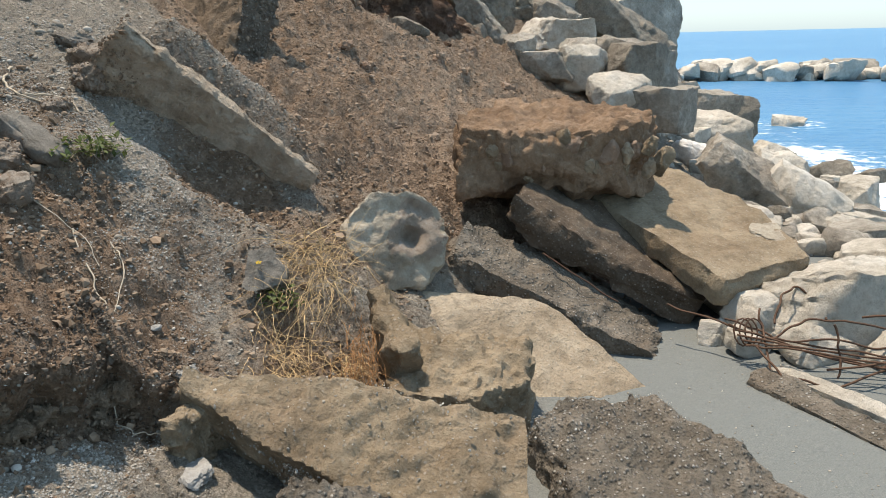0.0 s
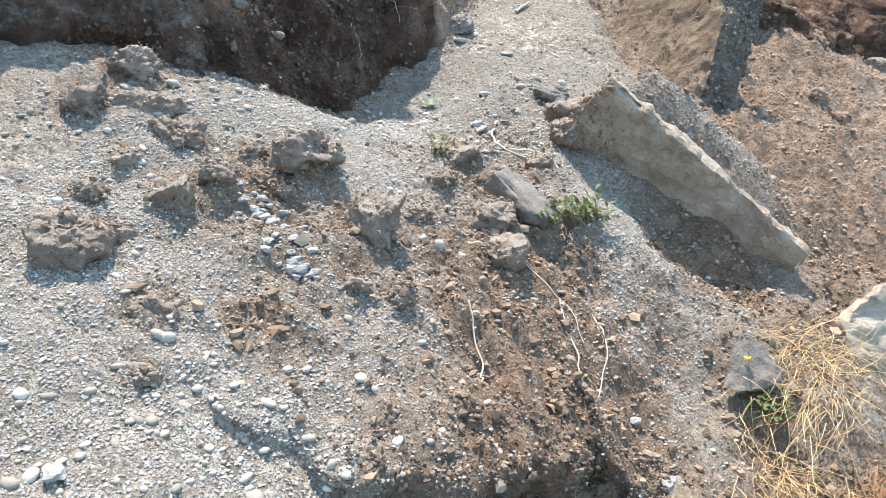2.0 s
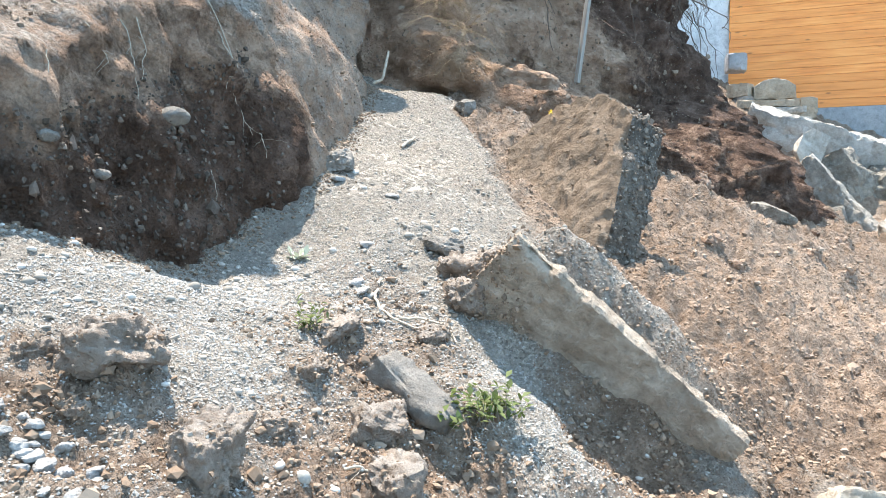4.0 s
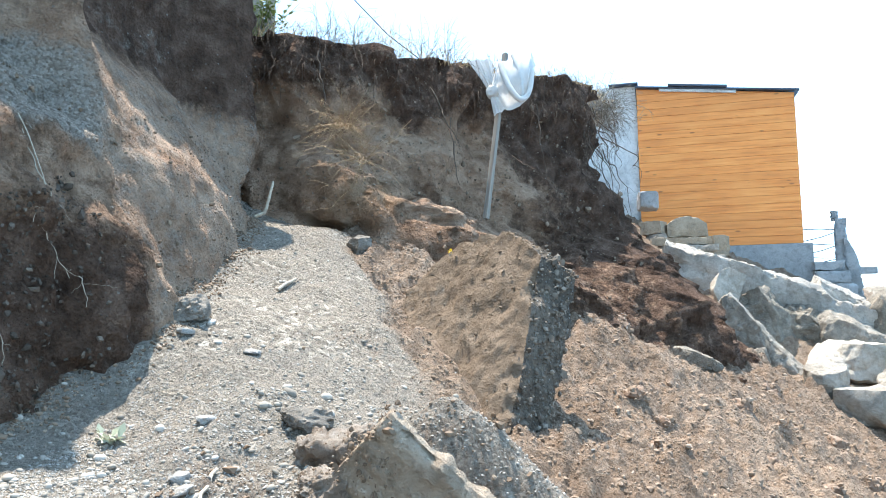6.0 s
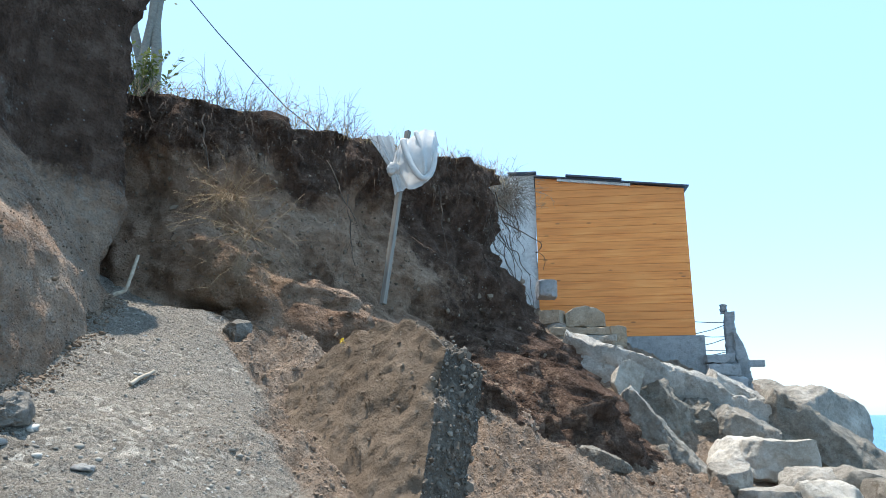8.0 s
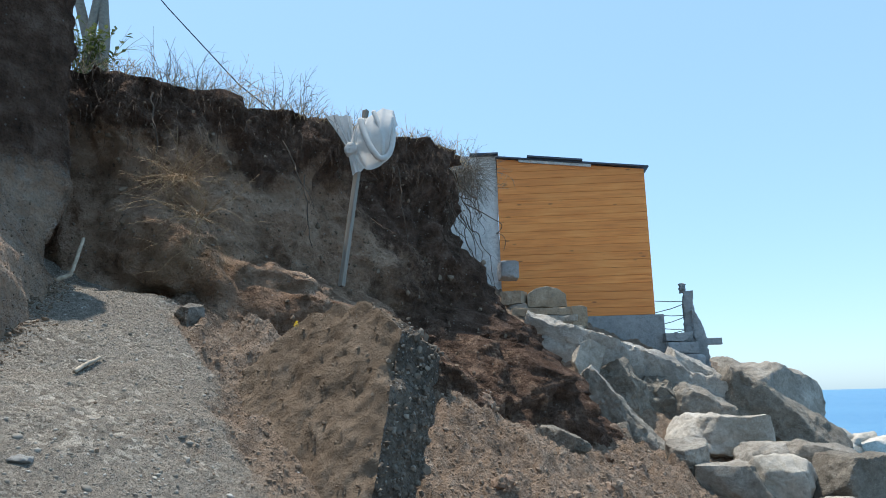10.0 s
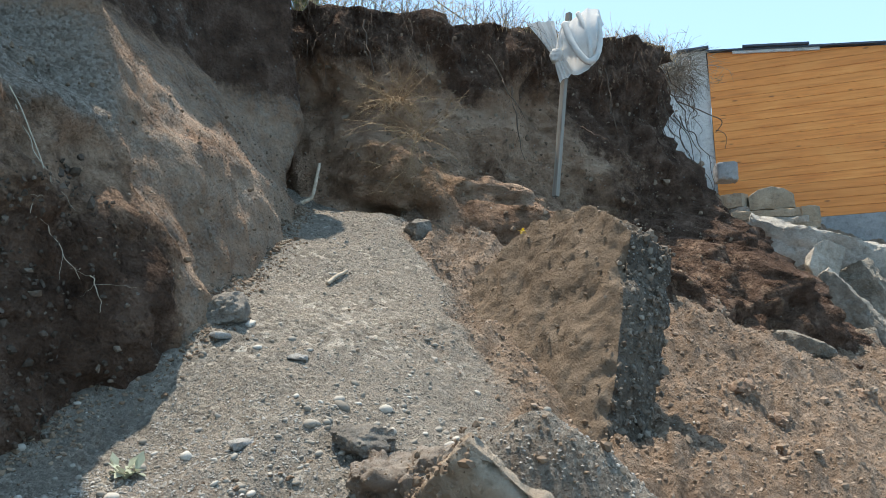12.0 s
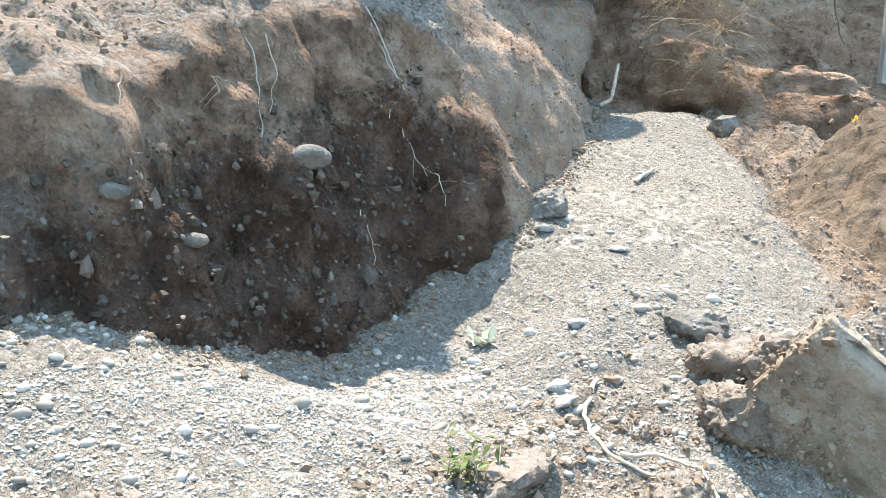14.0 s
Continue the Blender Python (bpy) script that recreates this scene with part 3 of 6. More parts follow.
DARK_ROOT = plain_material("dark_root", (0.12, 0.085, 0.06), 0.9, 0.35, 40.0, random_by=0.5)
LEAF = plain_material("green_leaf", (0.13, 0.165, 0.05), 0.6, 0.3, 30.0, random_by=0.5, thin=0.35)
TWIG = plain_material("grey_twig", (0.3, 0.27, 0.22), 0.85, 0.3, 40.0, random_by=0.5)
RUST = plain_material("rusty_iron", (0.125, 0.072, 0.046), 0.85, 0.45, 60.0, 0.2, 0.4)
PALE_LEAF = plain_material("wilted_leaf", (0.36, 0.39, 0.29), 0.7, 0.2, 30.0, thin=0.25)
YELLOW = plain_material("yellow_petal", (0.75, 0.55, 0.03), 0.6, 0.1, 30.0, thin=0.3)
WATER = sea_material()


# ---- ground and sea ----
def spaced(parts):
    return np.concatenate([np.linspace(a, b, n, endpoint=False) for a, b, n in parts] + [[parts[-1][1]]])


gx = spaced([(-60, -12, 8), (-12, -4.4, 26), (-4.4, -3.4, 26), (-3.4, -0.5, 215), (-0.5, 1.4, 80), (1.4, 4.5, 66), (4.5, 12, 36), (12, 60, 10)])
gy = spaced([(-40, -4, 10), (-4, 0.8, 36), (0.8, 4.6, 285), (4.6, 6.4, 80), (6.4, 10.5, 120), (10.5, 16.5, 70), (16.5, 30, 20), (30, 90, 10)])
X, Y = np.meshgrid(gx, gy, indexing="ij")
xs, ys = X.ravel(), Y.ravel()
BR = brown(xs, ys)
Z = land(xs, ys)
flatp = np.stack([xs, ys, 0 * xs], 1)
SANDY = sstep(0.12, -0.02, Z - (SAND - 0.75 * sstep(2.8, 6.2, xs + 0.08 * (ys - 6))))
crumb = np.abs(fbm(flatp + 9, 9.0, 3, 3, 0.55))
lump = fbm(flatp, 1.3, 3, 2) * 0.04 + fbm(flatp + 3, 5.0, 4, 8, 0.5) * (0.012 + 0.04 * BR) + crumb * (0.012 + 0.045 * BR) - 0.05 * BR + vnoise(flatp * 34, 6) * 0.004
lump = lump + sstep(4.6, 5.4, ys) * BR * (0.05 * np.abs(fbm(flatp + 7, 4.2, 3, 51, 0.55)) + 0.03 * fbm(flatp, 1.9, 3, 52) - 0.02)
for cx, cy, cs in CLODS:
    lump = lump + 0.3 * cs * np.exp(-((xs - cx) ** 2 + (ys - cy) ** 2) / (0.62 * cs) ** 2)
Z = Z + lump * (1 - 0.85 * SANDY)


def overhang(x, y):
    """How far the lip of the bank leans out, as x and y."""
    across, drop, ox, oy = bank_edge(x, y)
    push = drop * 0.55 * np.where(across < 0.0, sstep(-0.3, -0.02, across), sstep(0.03, 0.0, across)) * (0.8 + 0.5 * vnoise(np.stack([x, y, 0 * x], 1) * 9, 12))
    return ox * push, oy * push


across, drop, _, _ = bank_edge(xs, ys)
px, py = overhang(xs, ys)
me = mesh_from("ground", np.stack([xs + px, ys + py, Z], 1), grid_faces(len(gx), len(gy)), GROUND)
rusty = np.maximum(sstep(-1.6, -0.9, xs) * sstep(4.6, 5.6, ys), sstep(5.0, 5.6, ys) * sstep(-3.2, -2.4, xs)) * np.clip(0.8 + 0.6 * fbm(flatp, 0.9, 4, 31), 0, 1)
paint = me.attributes.new("soil_mix", "FLOAT_COLOR", "POINT")
paint.data.foreach_set("color", np.stack([BR, rusty, SANDY, 1 + 0 * BR], 1).astype(np.float32).ravel())
tagged(new("ground", me), "landslide slope of grey gravel, brown soil and beach sand", "ground", kind="structure")


def ground_at(x, y):
    """Height of the rough ground."""
    i = int(np.clip(np.searchsorted(gx, x) - 1, 0, len(gx) - 2))
    j = int(np.clip(np.searchsorted(gy, y) - 1, 0, len(gy) - 2))
    u, w = (x - gx[i]) / (gx[i + 1] - gx[i]), (y - gy[j]) / (gy[j + 1] - gy[j])
    q = Z.reshape(len(gx), len(gy))[i:i + 2, j:j + 2]
    return float((1 - u) * ((1 - w) * q[0, 0] + w * q[0, 1]) + u * ((1 - w) * q[1, 0] + w * q[1, 1]))


def heights(x, y):
    """Height of the rough ground at many places."""
    i = np.clip(np.searchsorted(gx, x) - 1, 0, len(gx) - 2)
    j = np.clip(np.searchsorted(gy, y) - 1, 0, len(gy) - 2)
    u, w, q = (x - gx[i]) / (gx[i + 1] - gx[i]), (y - gy[j]) / (gy[j + 1] - gy[j]), Z.reshape(len(gx), len(gy))
    return (1 - u) * ((1 - w) * q[i, j] + w * q[i, j + 1]) + u * ((1 - w) * q[i + 1, j] + w * q[i + 1, j + 1])


wx = spaced([(-20, 2, 10), (2, 12, 90), (12, 40, 60), (40, 300, 30), (300, 3500, 12)])
wy = spaced([(-3000, -40, 10), (-40, 0, 20), (0, 18, 110), (18, 60, 60), (60, 400, 30), (400, 3500, 12)])
X2, Y2 = np.meshgrid(wx, wy, indexing="ij")
p2 = np.stack([X2.ravel(), Y2.ravel(), 0 * X2.ravel()], 1)
near = np.exp(-np.hypot(p2[:, 0] - 6, p2[:, 1] - 10) / 25)
wz = SEA + (fbm(p2 * (1, 0.6, 1), 0.9, 3, 4) * 0.05) * near
me = mesh_from("sea", np.stack([p2[:, 0], p2[:, 1], wz], 1), grid_faces(len(wx), len(wy)), WATER)
depth = SEA - land(p2[:, 0], p2[:, 1])
wash = sum(a * np.exp(-((p2[:, 0] - x) ** 2 + (p2[:, 1] - y) ** 2) / (b * b)) for x, y, a, b in ((6.2, 13.9, 0.55, 1.1), (5.7, 10.2, 0.55, 1.1), (6.3, 11.8, 0.5, 0.9), (8.4, 18.6, 0.6, 0.8)))
fo = me.attributes.new("foam", "FLOAT", "POINT")
fo.data.foreach_set("value", (np.exp(-np.clip(depth, 0, 9) / 0.3) + wash).astype(np.float32))
tagged(new("sea", me), "blue choppy sea with white foam along the rocks", "sea", kind="structure")


# ---- cliffs ----
def smooth_path(points, step):
    """Points along a rounded line through the given ones, step apart."""
    pts = [np.array(p, float) for p in points]
    out = []
    for i in range(len(pts) - 1):
        a, b, c, d = pts[max(i - 1, 0)], pts[i], pts[i + 1], pts[min(i + 2, len(pts) - 1)]
        n = max(2, int(np.linalg.norm(c[:2] - b[:2]) / step))
        for t in np.arange(n) / n:
            out.append(0.5 * (2 * b + (c - a) * t + (2 * a - 5 * b + 4 * c - d) * t * t + (3 * b - a - 3 * c + d) * t ** 3))
    return np.array(out + [pts[-1]])


def ledge_rise(y):
    """Height of the brow of the dark block, where the gravel ledge begins."""
    return np.interp(y, [2.6, 3.1, 3.4, 3.8, 4.2, 4.6], [2.38, 2.45, 2.68, 2.85, 2.92, 2.84])


def cliff(name, label, foot, profile, seed, roughness, step=0.04, vstep=0.036, low=0.9, back=(-1.0, 0.55), slant=None, soften=6):
    """A broken earth face. foot: (x, y, top) along its line; profile(line, z): how far the face lies back from that line at
    the height z; roughness(x, y, z). Above its top the plateau runs back. slant: (y, height, rate, breadth) of a corner
    that leans along the face."""
    line = smooth_path(foot, step)
    tan = np.gradient(line[:, :2], axis=0)
    tan /= np.linalg.norm(tan, axis=1, keepdims=True)
    for _ in range(soften):
        tan[1:-1] = (tan[:-2] + tan[1:-1] * 2 + tan[2:]) / 4
    inward = np.stack([-tan[:, 1], tan[:, 0]], 1)
    inward /= np.linalg.norm(inward, axis=1, keepdims=True)
    hs = np.linspace(0, 1, int((line[:, 2].mean() - low) / vstep))
    rows = []
    for h in hs:
        z = low + (line[:, 2] - low) * h
        off = profile(line, z)
        rows.append(np.stack([line[:, 0] + inward[:, 0] * off, line[:, 1] + inward[:, 1] * off, z], 1))
    grid = np.stack(rows, 1)
    flatg = grid.reshape(-1, 3)
    if slant:
        flatg[:, 1] += np.clip(slant[2] * (slant[1] - flatg[:, 2]), -0.02, 0.3) * np.exp(-((flatg[:, 1] - slant[0]) / slant[3]) ** 2)
    rough = roughness(*flatg.T)
    n = fbm(flatg * (1, 1, 1.4), 1.0, 6, seed, 0.55) * rough + fbm(flatg, 7.0, 5, seed + 4, 0.65) * rough * 0.4
    ridge = np.abs(fbm(flatg * (1, 1, 0.4) + 5, 2.4, 5, seed + 7, 0.6)) * rough * 1.5
    d = np.repeat(inward, len(hs), 0) * (n - ridge + rough * 0.5)[:, None]
    flatg[:, :2] += d
    flatg[:, 2] += fbm(flatg, 2.0, 3, seed + 2) * rough * 0.5
    top = flatg.reshape(grid.shape)[:, -1]
    strips = [flatg.reshape(grid.shape)]
    for k, far in enumerate((0.12, 0.3, 0.7, 1.6, 4.0, 10.0, 26.0)):
        q = top.copy()
        q[:, :2] += np.array(back) * far
        q[:, 2] = top[:, 2] * max(0, 1 - far / 2) + line[:, 2].mean() * min(1, far / 2) + 0.05 * vnoise(q * 2, seed + k)
        strips.append(q[:, None])
    grid = np.concatenate(strips, 1)
    me = mesh_from(name, grid.reshape(-1, 3), [f[::-1] for f in grid_faces(grid.shape[0], grid.shape[1])], CLIFF)
    pts = grid.reshape(-1, 3)
    x, y, z = pts.T
    p = pts * (1, 1, 1.6)
    loose = np.clip(0.25 + 0.5 * fbm(p, 1.4, 4, seed + 13), 0, 1)
    if name == "cliff_west":  # grey gravelly spill on the ledge and down the corner face
        rise = ledge_rise(y)
        spill = np.maximum(sstep(-0.12, 0.06, z - rise) * sstep(4.9, 4.5, y) * sstep(3.6, 3.3, z) * (0.62 + 0.38 * sstep(3.9, 4.4, y)), 0.42 * sstep(4.5, 4.7, y) * sstep(3.9, 3.5, z))
        loose = np.maximum(loose * 0.55, spill)
        ochre = 0.6 * np.exp(-(((y - 4.35) / 0.25) ** 2 + ((z - 2.4) / 0.2) ** 2))
        # dark below the brow and above the upper edge paints the cliff's shade
        turf_shade = np.clip(0.1 * sstep(4.5, 4.7, y) * sstep(3.7, 3.3, z) + 0.45 * sstep(4.5, 4.0, y) * sstep(-0.1, 0.1, z - rise) + sstep(-0.1, 0.4, z - 3.9 + 0.2 * (y - 5.0)) * sstep(4.4, 4.7, y) + sstep(3.3, 4.0, z) * 0.9 + sstep(4.75, 4.5, y) * sstep(0.1, -0.12, z - rise) * (0.45 + 0.6 * sstep(-0.1, -0.7, z - rise) + 0.25 * fbm(pts, 1.6, 4, 19)), 0, 1)
    else:
        hang = z - 4.64 + 0.3 * fbm(pts * (1, 1, 0.35), 1.7, 4, 3)
        turf_shade = np.maximum(sstep(-0.72, -0.32, hang), np.maximum(0.95 * sstep(8.3, 9.3, y + 0.5 * fbm(pts, 1.2, 3, 6)), 0.7 * sstep(-2.2, -1.8, x)))
        loose = np.clip(loose * 0.12 * sstep(4.1, 3.7, z), 0, 1)
        ochre = np.exp(-(((x + 3.15) / 0.5) ** 2 + ((z - 3.05) / 0.35) ** 2)) * 0.8 + 0.1 * sstep(2.9, 2.4, z)
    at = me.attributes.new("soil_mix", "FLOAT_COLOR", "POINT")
    at.data.foreach_set("color", np.stack([loose, np.clip(ochre, 0, 1), np.clip(turf_shade, 0, 1), 1 + 0 * x], 1).astype(np.float32).ravel())
    return tagged(new(name, me), label, "cliff", kind="structure"), line, inward


def left_profile(line, z):
    # an undercut dark block below, a gravel ledge above it, then the face again; past its corner a face that leans back
    y = line[:, 1]
    block, shelf = sstep(5.2, 4.6, y), sstep(4.78, 4.6, y)
    rise = ledge_rise(y) + 3.0 * sstep(2.3, 1.8, y)
    over = 0.08 * sstep(2.25, 1.65, z)
    notch = -0.05 * sstep(3.3, 3.2, y) * sstep(2.15, 2.05, z) - 0.06 * sstep(3.6, 3.3, y) * sstep(1.95, 1.75, z)
    ledge = np.interp(y, [3.0, 3.6, 4.6], [0.9, 0.85, 0.85]) * np.clip(z - rise, 0, 4)
    brow = 3.95 - 0.2 * (y - 5.0)
    lean = 0.3 * np.clip(z - 2.55, -0.5, 0.4) + 0.62 * np.clip(np.minimum(z, brow) - 2.9, 0, 3) * sstep(6.75, 6.45, y)
    over = over + (0.08 + 0.17 * sstep(2.6, 3.3, y)) * np.clip(z - 1.8, 0, 1.2)
    return block * (over + notch) + shelf * ledge + (1 - block) * lean


def left_rough(x, y, z):
    return 0.085 - 0.045 * sstep(4.5, 4.7, y) * sstep(6.6, 6.3, y)


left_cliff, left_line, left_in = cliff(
    "cliff_west", "undercut earth cliff with its shade painted dark, pebbles, roots and a gravel ledge",
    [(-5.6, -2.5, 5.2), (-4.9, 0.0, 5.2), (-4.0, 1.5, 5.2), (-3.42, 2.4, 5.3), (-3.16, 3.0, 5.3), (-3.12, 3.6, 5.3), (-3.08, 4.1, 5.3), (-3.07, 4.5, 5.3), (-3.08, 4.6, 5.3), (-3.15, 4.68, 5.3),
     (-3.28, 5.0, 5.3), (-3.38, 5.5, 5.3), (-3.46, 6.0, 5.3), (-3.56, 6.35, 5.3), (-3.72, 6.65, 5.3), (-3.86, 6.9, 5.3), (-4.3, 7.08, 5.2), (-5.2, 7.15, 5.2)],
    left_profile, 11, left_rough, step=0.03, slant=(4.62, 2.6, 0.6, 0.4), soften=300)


def back_profile(line, z):
    # a steep face under an overhanging root mat; a cone of fallen earth with a hollow at its foot; a nose that runs out below
    x, y, top = line.T
    foot = 0.42 * sstep(3.3, 2.2, z) * sstep(-3.4, -2.9, x)
    turf_shade = -0.16 * sstep(top - 0.85, top - 0.3, z)
    cone = 0.7 * np.exp(-(((x + 3.42 - 0.65 * (3.3 - z)) / (0.26 + 0.6 * np.clip(3.5 - z, 0, 1))) ** 2)) * np.clip((3.62 - z) / 0.9, 0, 1)
    hollow = 0.34 * np.exp(-(((x + 3.5 + 1.2 * (z - 2.85)) / 0.13) ** 2 + ((z - 2.84) / 0.085) ** 2))
    nose = 0.3 * np.clip(4.0 - z, 0, 2.5) * sstep(9.0, 9.9, y)
    cave = 0.28 * np.exp(-(((x + 1.6) / 0.2) ** 2)) * np.exp(-(((z - 3.0) / 0.3) ** 2))
    return -foot - cone + hollow - nose + cave + 0.10 * (z - 3.2) + turf_shade + 0.16 * sstep(3.3, 4.0, z)


def back_rough(x, y, z):
    return 0.09 + 0.05 * sstep(3.9, 4.3, z) + 0.05 * sstep(3.3, 2.8, z) * sstep(-2.9, -2.4, x)


back_cliff, back_line, back_in = cliff(
    "cliff_north", "brown earth cliff with an overhanging root mat and dry grass on top",
    [(-5.6, 7.2, 4.9), (-4.9, 7.25, 4.8), (-4.2, 7.3, 4.7), (-3.6, 7.4, 4.62), (-3.15, 7.72, 4.6), (-2.8, 8.1, 4.6), (-2.4, 8.62, 4.64), (-1.95, 9.28, 4.74), (-1.5, 9.85, 4.8), (-1.37, 10.3, 4.8),
     (-1.5, 10.9, 4.7), (-1.8, 11.8, 4.7), (-2.2, 13.2, 4.8), (-2.6, 15.5, 4.8)],
    back_profile, 23, back_rough, back=(-0.9, 1.0))


# ---- broken slabs and blocks ----
def stone(name, label, category, size, m, material, seed, group="", **kw):
    kw.setdefault("chip", min(0.05, 0.2 * min(size)))
    ob = new(name, rock_mesh(name, size, material, seed, **kw))
    ob.matrix_world = m
    return tagged(ob, label, category, group)


RUB = "rubble of the collapsed promenade"
long_slab = stone("concrete_slab", "long earth-stained concrete slab sticking out of the gravel", "slab", (1.3, 0.52, 0.055),
      basis((-1.458, 4.213, 1.142), (0.863, 0.2, -0.8), (0.1, -0.32, 1.0)), SMOOTH_SLAB, 3, RUB, n=95, cuts=2, rough=0.03, chip=0.03, flat=0.9, depth=0.98, lumps=6, sides=((-20, 0.97),))
UP_X, UP_Y, UP_Z = (0.879, -0.438, 0.129), (0.1, 0.46, 0.88), (-0.45, -0.78, 0.42)
upright = stone("concrete_slab", "upright broken slab coated in brown soil with a dark pebbly edge", "slab", (1.1, 1.75, 0.36), pose(-1.965, 6.0, 1.755),
      SOIL_CRUST, 4, RUB, n=91, cuts=2, rough=0.03, flat=0.95, depth=1.0, lumps=12, chip=0.05, edge=DARK_EDGE, sides=((112, 0.97),), axes=(UP_X, UP_Y, UP_Z))
stone("concrete_slab", "flat pale concrete slab lying over the rubble", "slab", (1.46, 0.8, 0.16),
      basis((0.32, 3.76, -0.05), (0.8, -0.45, -0.38), (0.575, 0.737, 0.338)), PALE_CONCRETE, 5, RUB, n=80, cuts=1, rough=0.025, flat=0.95, depth=0.98, lumps=4, sides=((143, 0.654), (71, 0.82)))
stone("concrete_slab", "dark pebbly concrete slab tilted into the sand", "slab", (0.95, 1.0, 0.4),
      basis((0.853, 2.62, -0.22), (0.95, 0.28, -0.02), (-0.37, 0.9, 0.26)), AGGREGATE, 6, RUB, n=81, cuts=1, rough=0.045, flat=0.9, depth=0.98, lumps=6, sides=((25, 0.606),))
stone("concrete_slab", "broken concrete slab with a rounded undercut end", "slab", (1.3, 0.52, 0.3),
      basis((-0.42, 2.5, 0.1), (0.99, 0.06, -0.1), (0.02, 0.75, 0.5)), CONCRETE, 7, RUB, n=81, cuts=3, rough=0.04, flat=0.8, depth=0.95, lumps=7, sides=((218, 0.42), (60, 0.95)))
# added piece that stands in for the lit lip of the slab's own end
stone("concrete_fragment", "small tan upright piece added for the lit end facet of the slab", "block", (0.09, 0.22, 0.26),
      basis((-1.0, 2.52, 0.2), (0.9, -0.35, 0.1), (0.3, 0.9, 0.1)), CONCRETE, 20, RUB, n=24, cuts=5, rough=0.03, flat=0.3, depth=0.88, lumps=5)
stone("concrete_lump", "grey rounded lump of concrete before the broken slab", "block", (0.44, 0.34, 0.36),
      basis((-0.42, 2.08, 0.02), (0.97, -0.1, -0.25), (0.1, 0.9, 0.25)), AGGREGATE, 19, RUB, n=34, cuts=7, rough=0.05, flat=0.3, depth=0.86, lumps=5, rounding=0.25)
masonry = stone("concrete_block", "thick overhanging block of earth-covered masonry", "block", (1.4, 0.96, 0.54),
                basis((0.69, 5.37, 0.8), (1.0, 0.02, 0.0), (0.0, 1.0, 0.1)), BROWN_SLAB, 9, RUB, n=91, cuts=5, rough=0.075, flat=0.75, depth=0.95, lumps=7, sides=((150, 0.9), (-28, 0.95)))
rng = random.Random(61)
for i in range(22):
    s = rng.uniform(0.06, 0.15)
    mat = (PALE_CONCRETE, CONCRETE, RED_CLOD, CONCRETE)[i % 4]
    st = part("stone", rock_mesh("stone", (s * 0.8, s * 0.8, s * 1.3), mat, 600 + i, n=10, cuts=7, rough=0.02, rounding=0.45), mat, masonry, "rough stone set in the masonry")
    st.location = (-0.5 + 1.13 * i / 21 + rng.uniform(-0.03, 0.03), -0.44, rng.uniform(-0.02, 0.22))
    st.rotation_euler = (rng.uniform(-0.4, 0.4), rng.uniform(-0.5, 0.5), rng.uniform(-1, 1))
tan_slab = stone("concrete_slab", "large tan concrete slab leaning against the block", "slab", (1.05, 1.45, 0.15),
      basis((1.62, 5.06, 0.34), (0.84, 0.52, 0.02), (-0.42, 0.86, 0.26)), CONCRETE, 10, RUB, n=74, cuts=2, rough=0.03, flat=0.95, depth=0.97, lumps=4, sides=((-35, 0.95),))
lime = part("lime_crust", rock_mesh("lime_crust", (0.34, 0.26, 0.03), LIME, 75, n=30, cuts=9, rough=0.012, flat=0.9, depth=0.68, ragged=0.2), LIME, tan_slab, "white crust of lime")
lime.location, lime.rotation_euler = (0.3, -0.36, 0.068), (0, 0, 0.5)
stone("concrete_slab", "brown concrete slab sloping down under the block", "slab", (1.35, 0.7, 0.2),
      basis((0.97, 4.78, 0.27), (0.85, -0.25, -0.52), (0.3, 0.9, 0.1)), DARK_CONCRETE, 12, RUB, n=68, cuts=2, rough=0.04, flat=0.9, depth=0.96, lumps=4)
stone("concrete_slab", "dark pebbly slab sloping down to the sand", "slab", (1.35, 0.6, 0.26),
      basis((0.55, 4.38, 0.05), (0.86, -0.16, -0.45), (0.2, 0.9, 0.1)), AGGREGATE, 13, RUB, n=74, cuts=2, rough=0.05, flat=0.9, depth=0.96, lumps=6)
stone("mortar_block", "crumbling brown block of mortar and earth", "block", (0.62, 0.5, 0.34),
      basis((0.0, 3.22, 0.02), (0.97, -0.1, -0.1), (0.1, 0.9, 0.25)), CONCRETE, 14, RUB, n=34, cuts=6, rough=0.06, flat=0.5, depth=0.9, lumps=5)
stone("concrete_slab", "thin upright shard of concrete beside the dry grass", "slab", (0.14, 0.5, 0.4),
      basis((-0.33, 3.3, 0.25), (0.9, 0.25, 0.1), (-0.3, 0.75, 0.4)), CONCRETE, 15, RUB, n=26, cuts=5, rough=0.03, flat=0.3, depth=0.9, lumps=5)
stone("stone_slab", "flat grey stone with a yellow lichen patch", "stone", (0.2, 0.22, 0.07),
      basis((-0.93, 3.4, 0.56), (0.9, 0.2, -0.2), (-0.1, 0.55, 0.8)), SLATE, 16, "", n=16, cuts=9, rough=0.015, flat=0.6, depth=0.66)
stone("stone_slab", "blue-grey oblong stone wedged in the soil", "stone", (0.36, 0.12, 0.12),
      basis((-1.93, 3.33, 1.22), (0.75, -0.2, -0.6), (0.3, 0.9, 0.1)), SLATE, 17, "", n=20, cuts=5, rough=0.015, flat=0.3, depth=0.85)
stone("kerb_stone", "worn brown kerb stone half sunk in the beach sand", "kerb", (1.25, 0.14, 0.2),
      basis((1.87, 3.12, -0.22), (0.47, -0.88, -0.02), (0.88, 0.47, 0.25)), AGGREGATE, 18, "kerb stones", n=60, cuts=2, rough=0.03, chip=0.025, flat=0.9, depth=0.98)
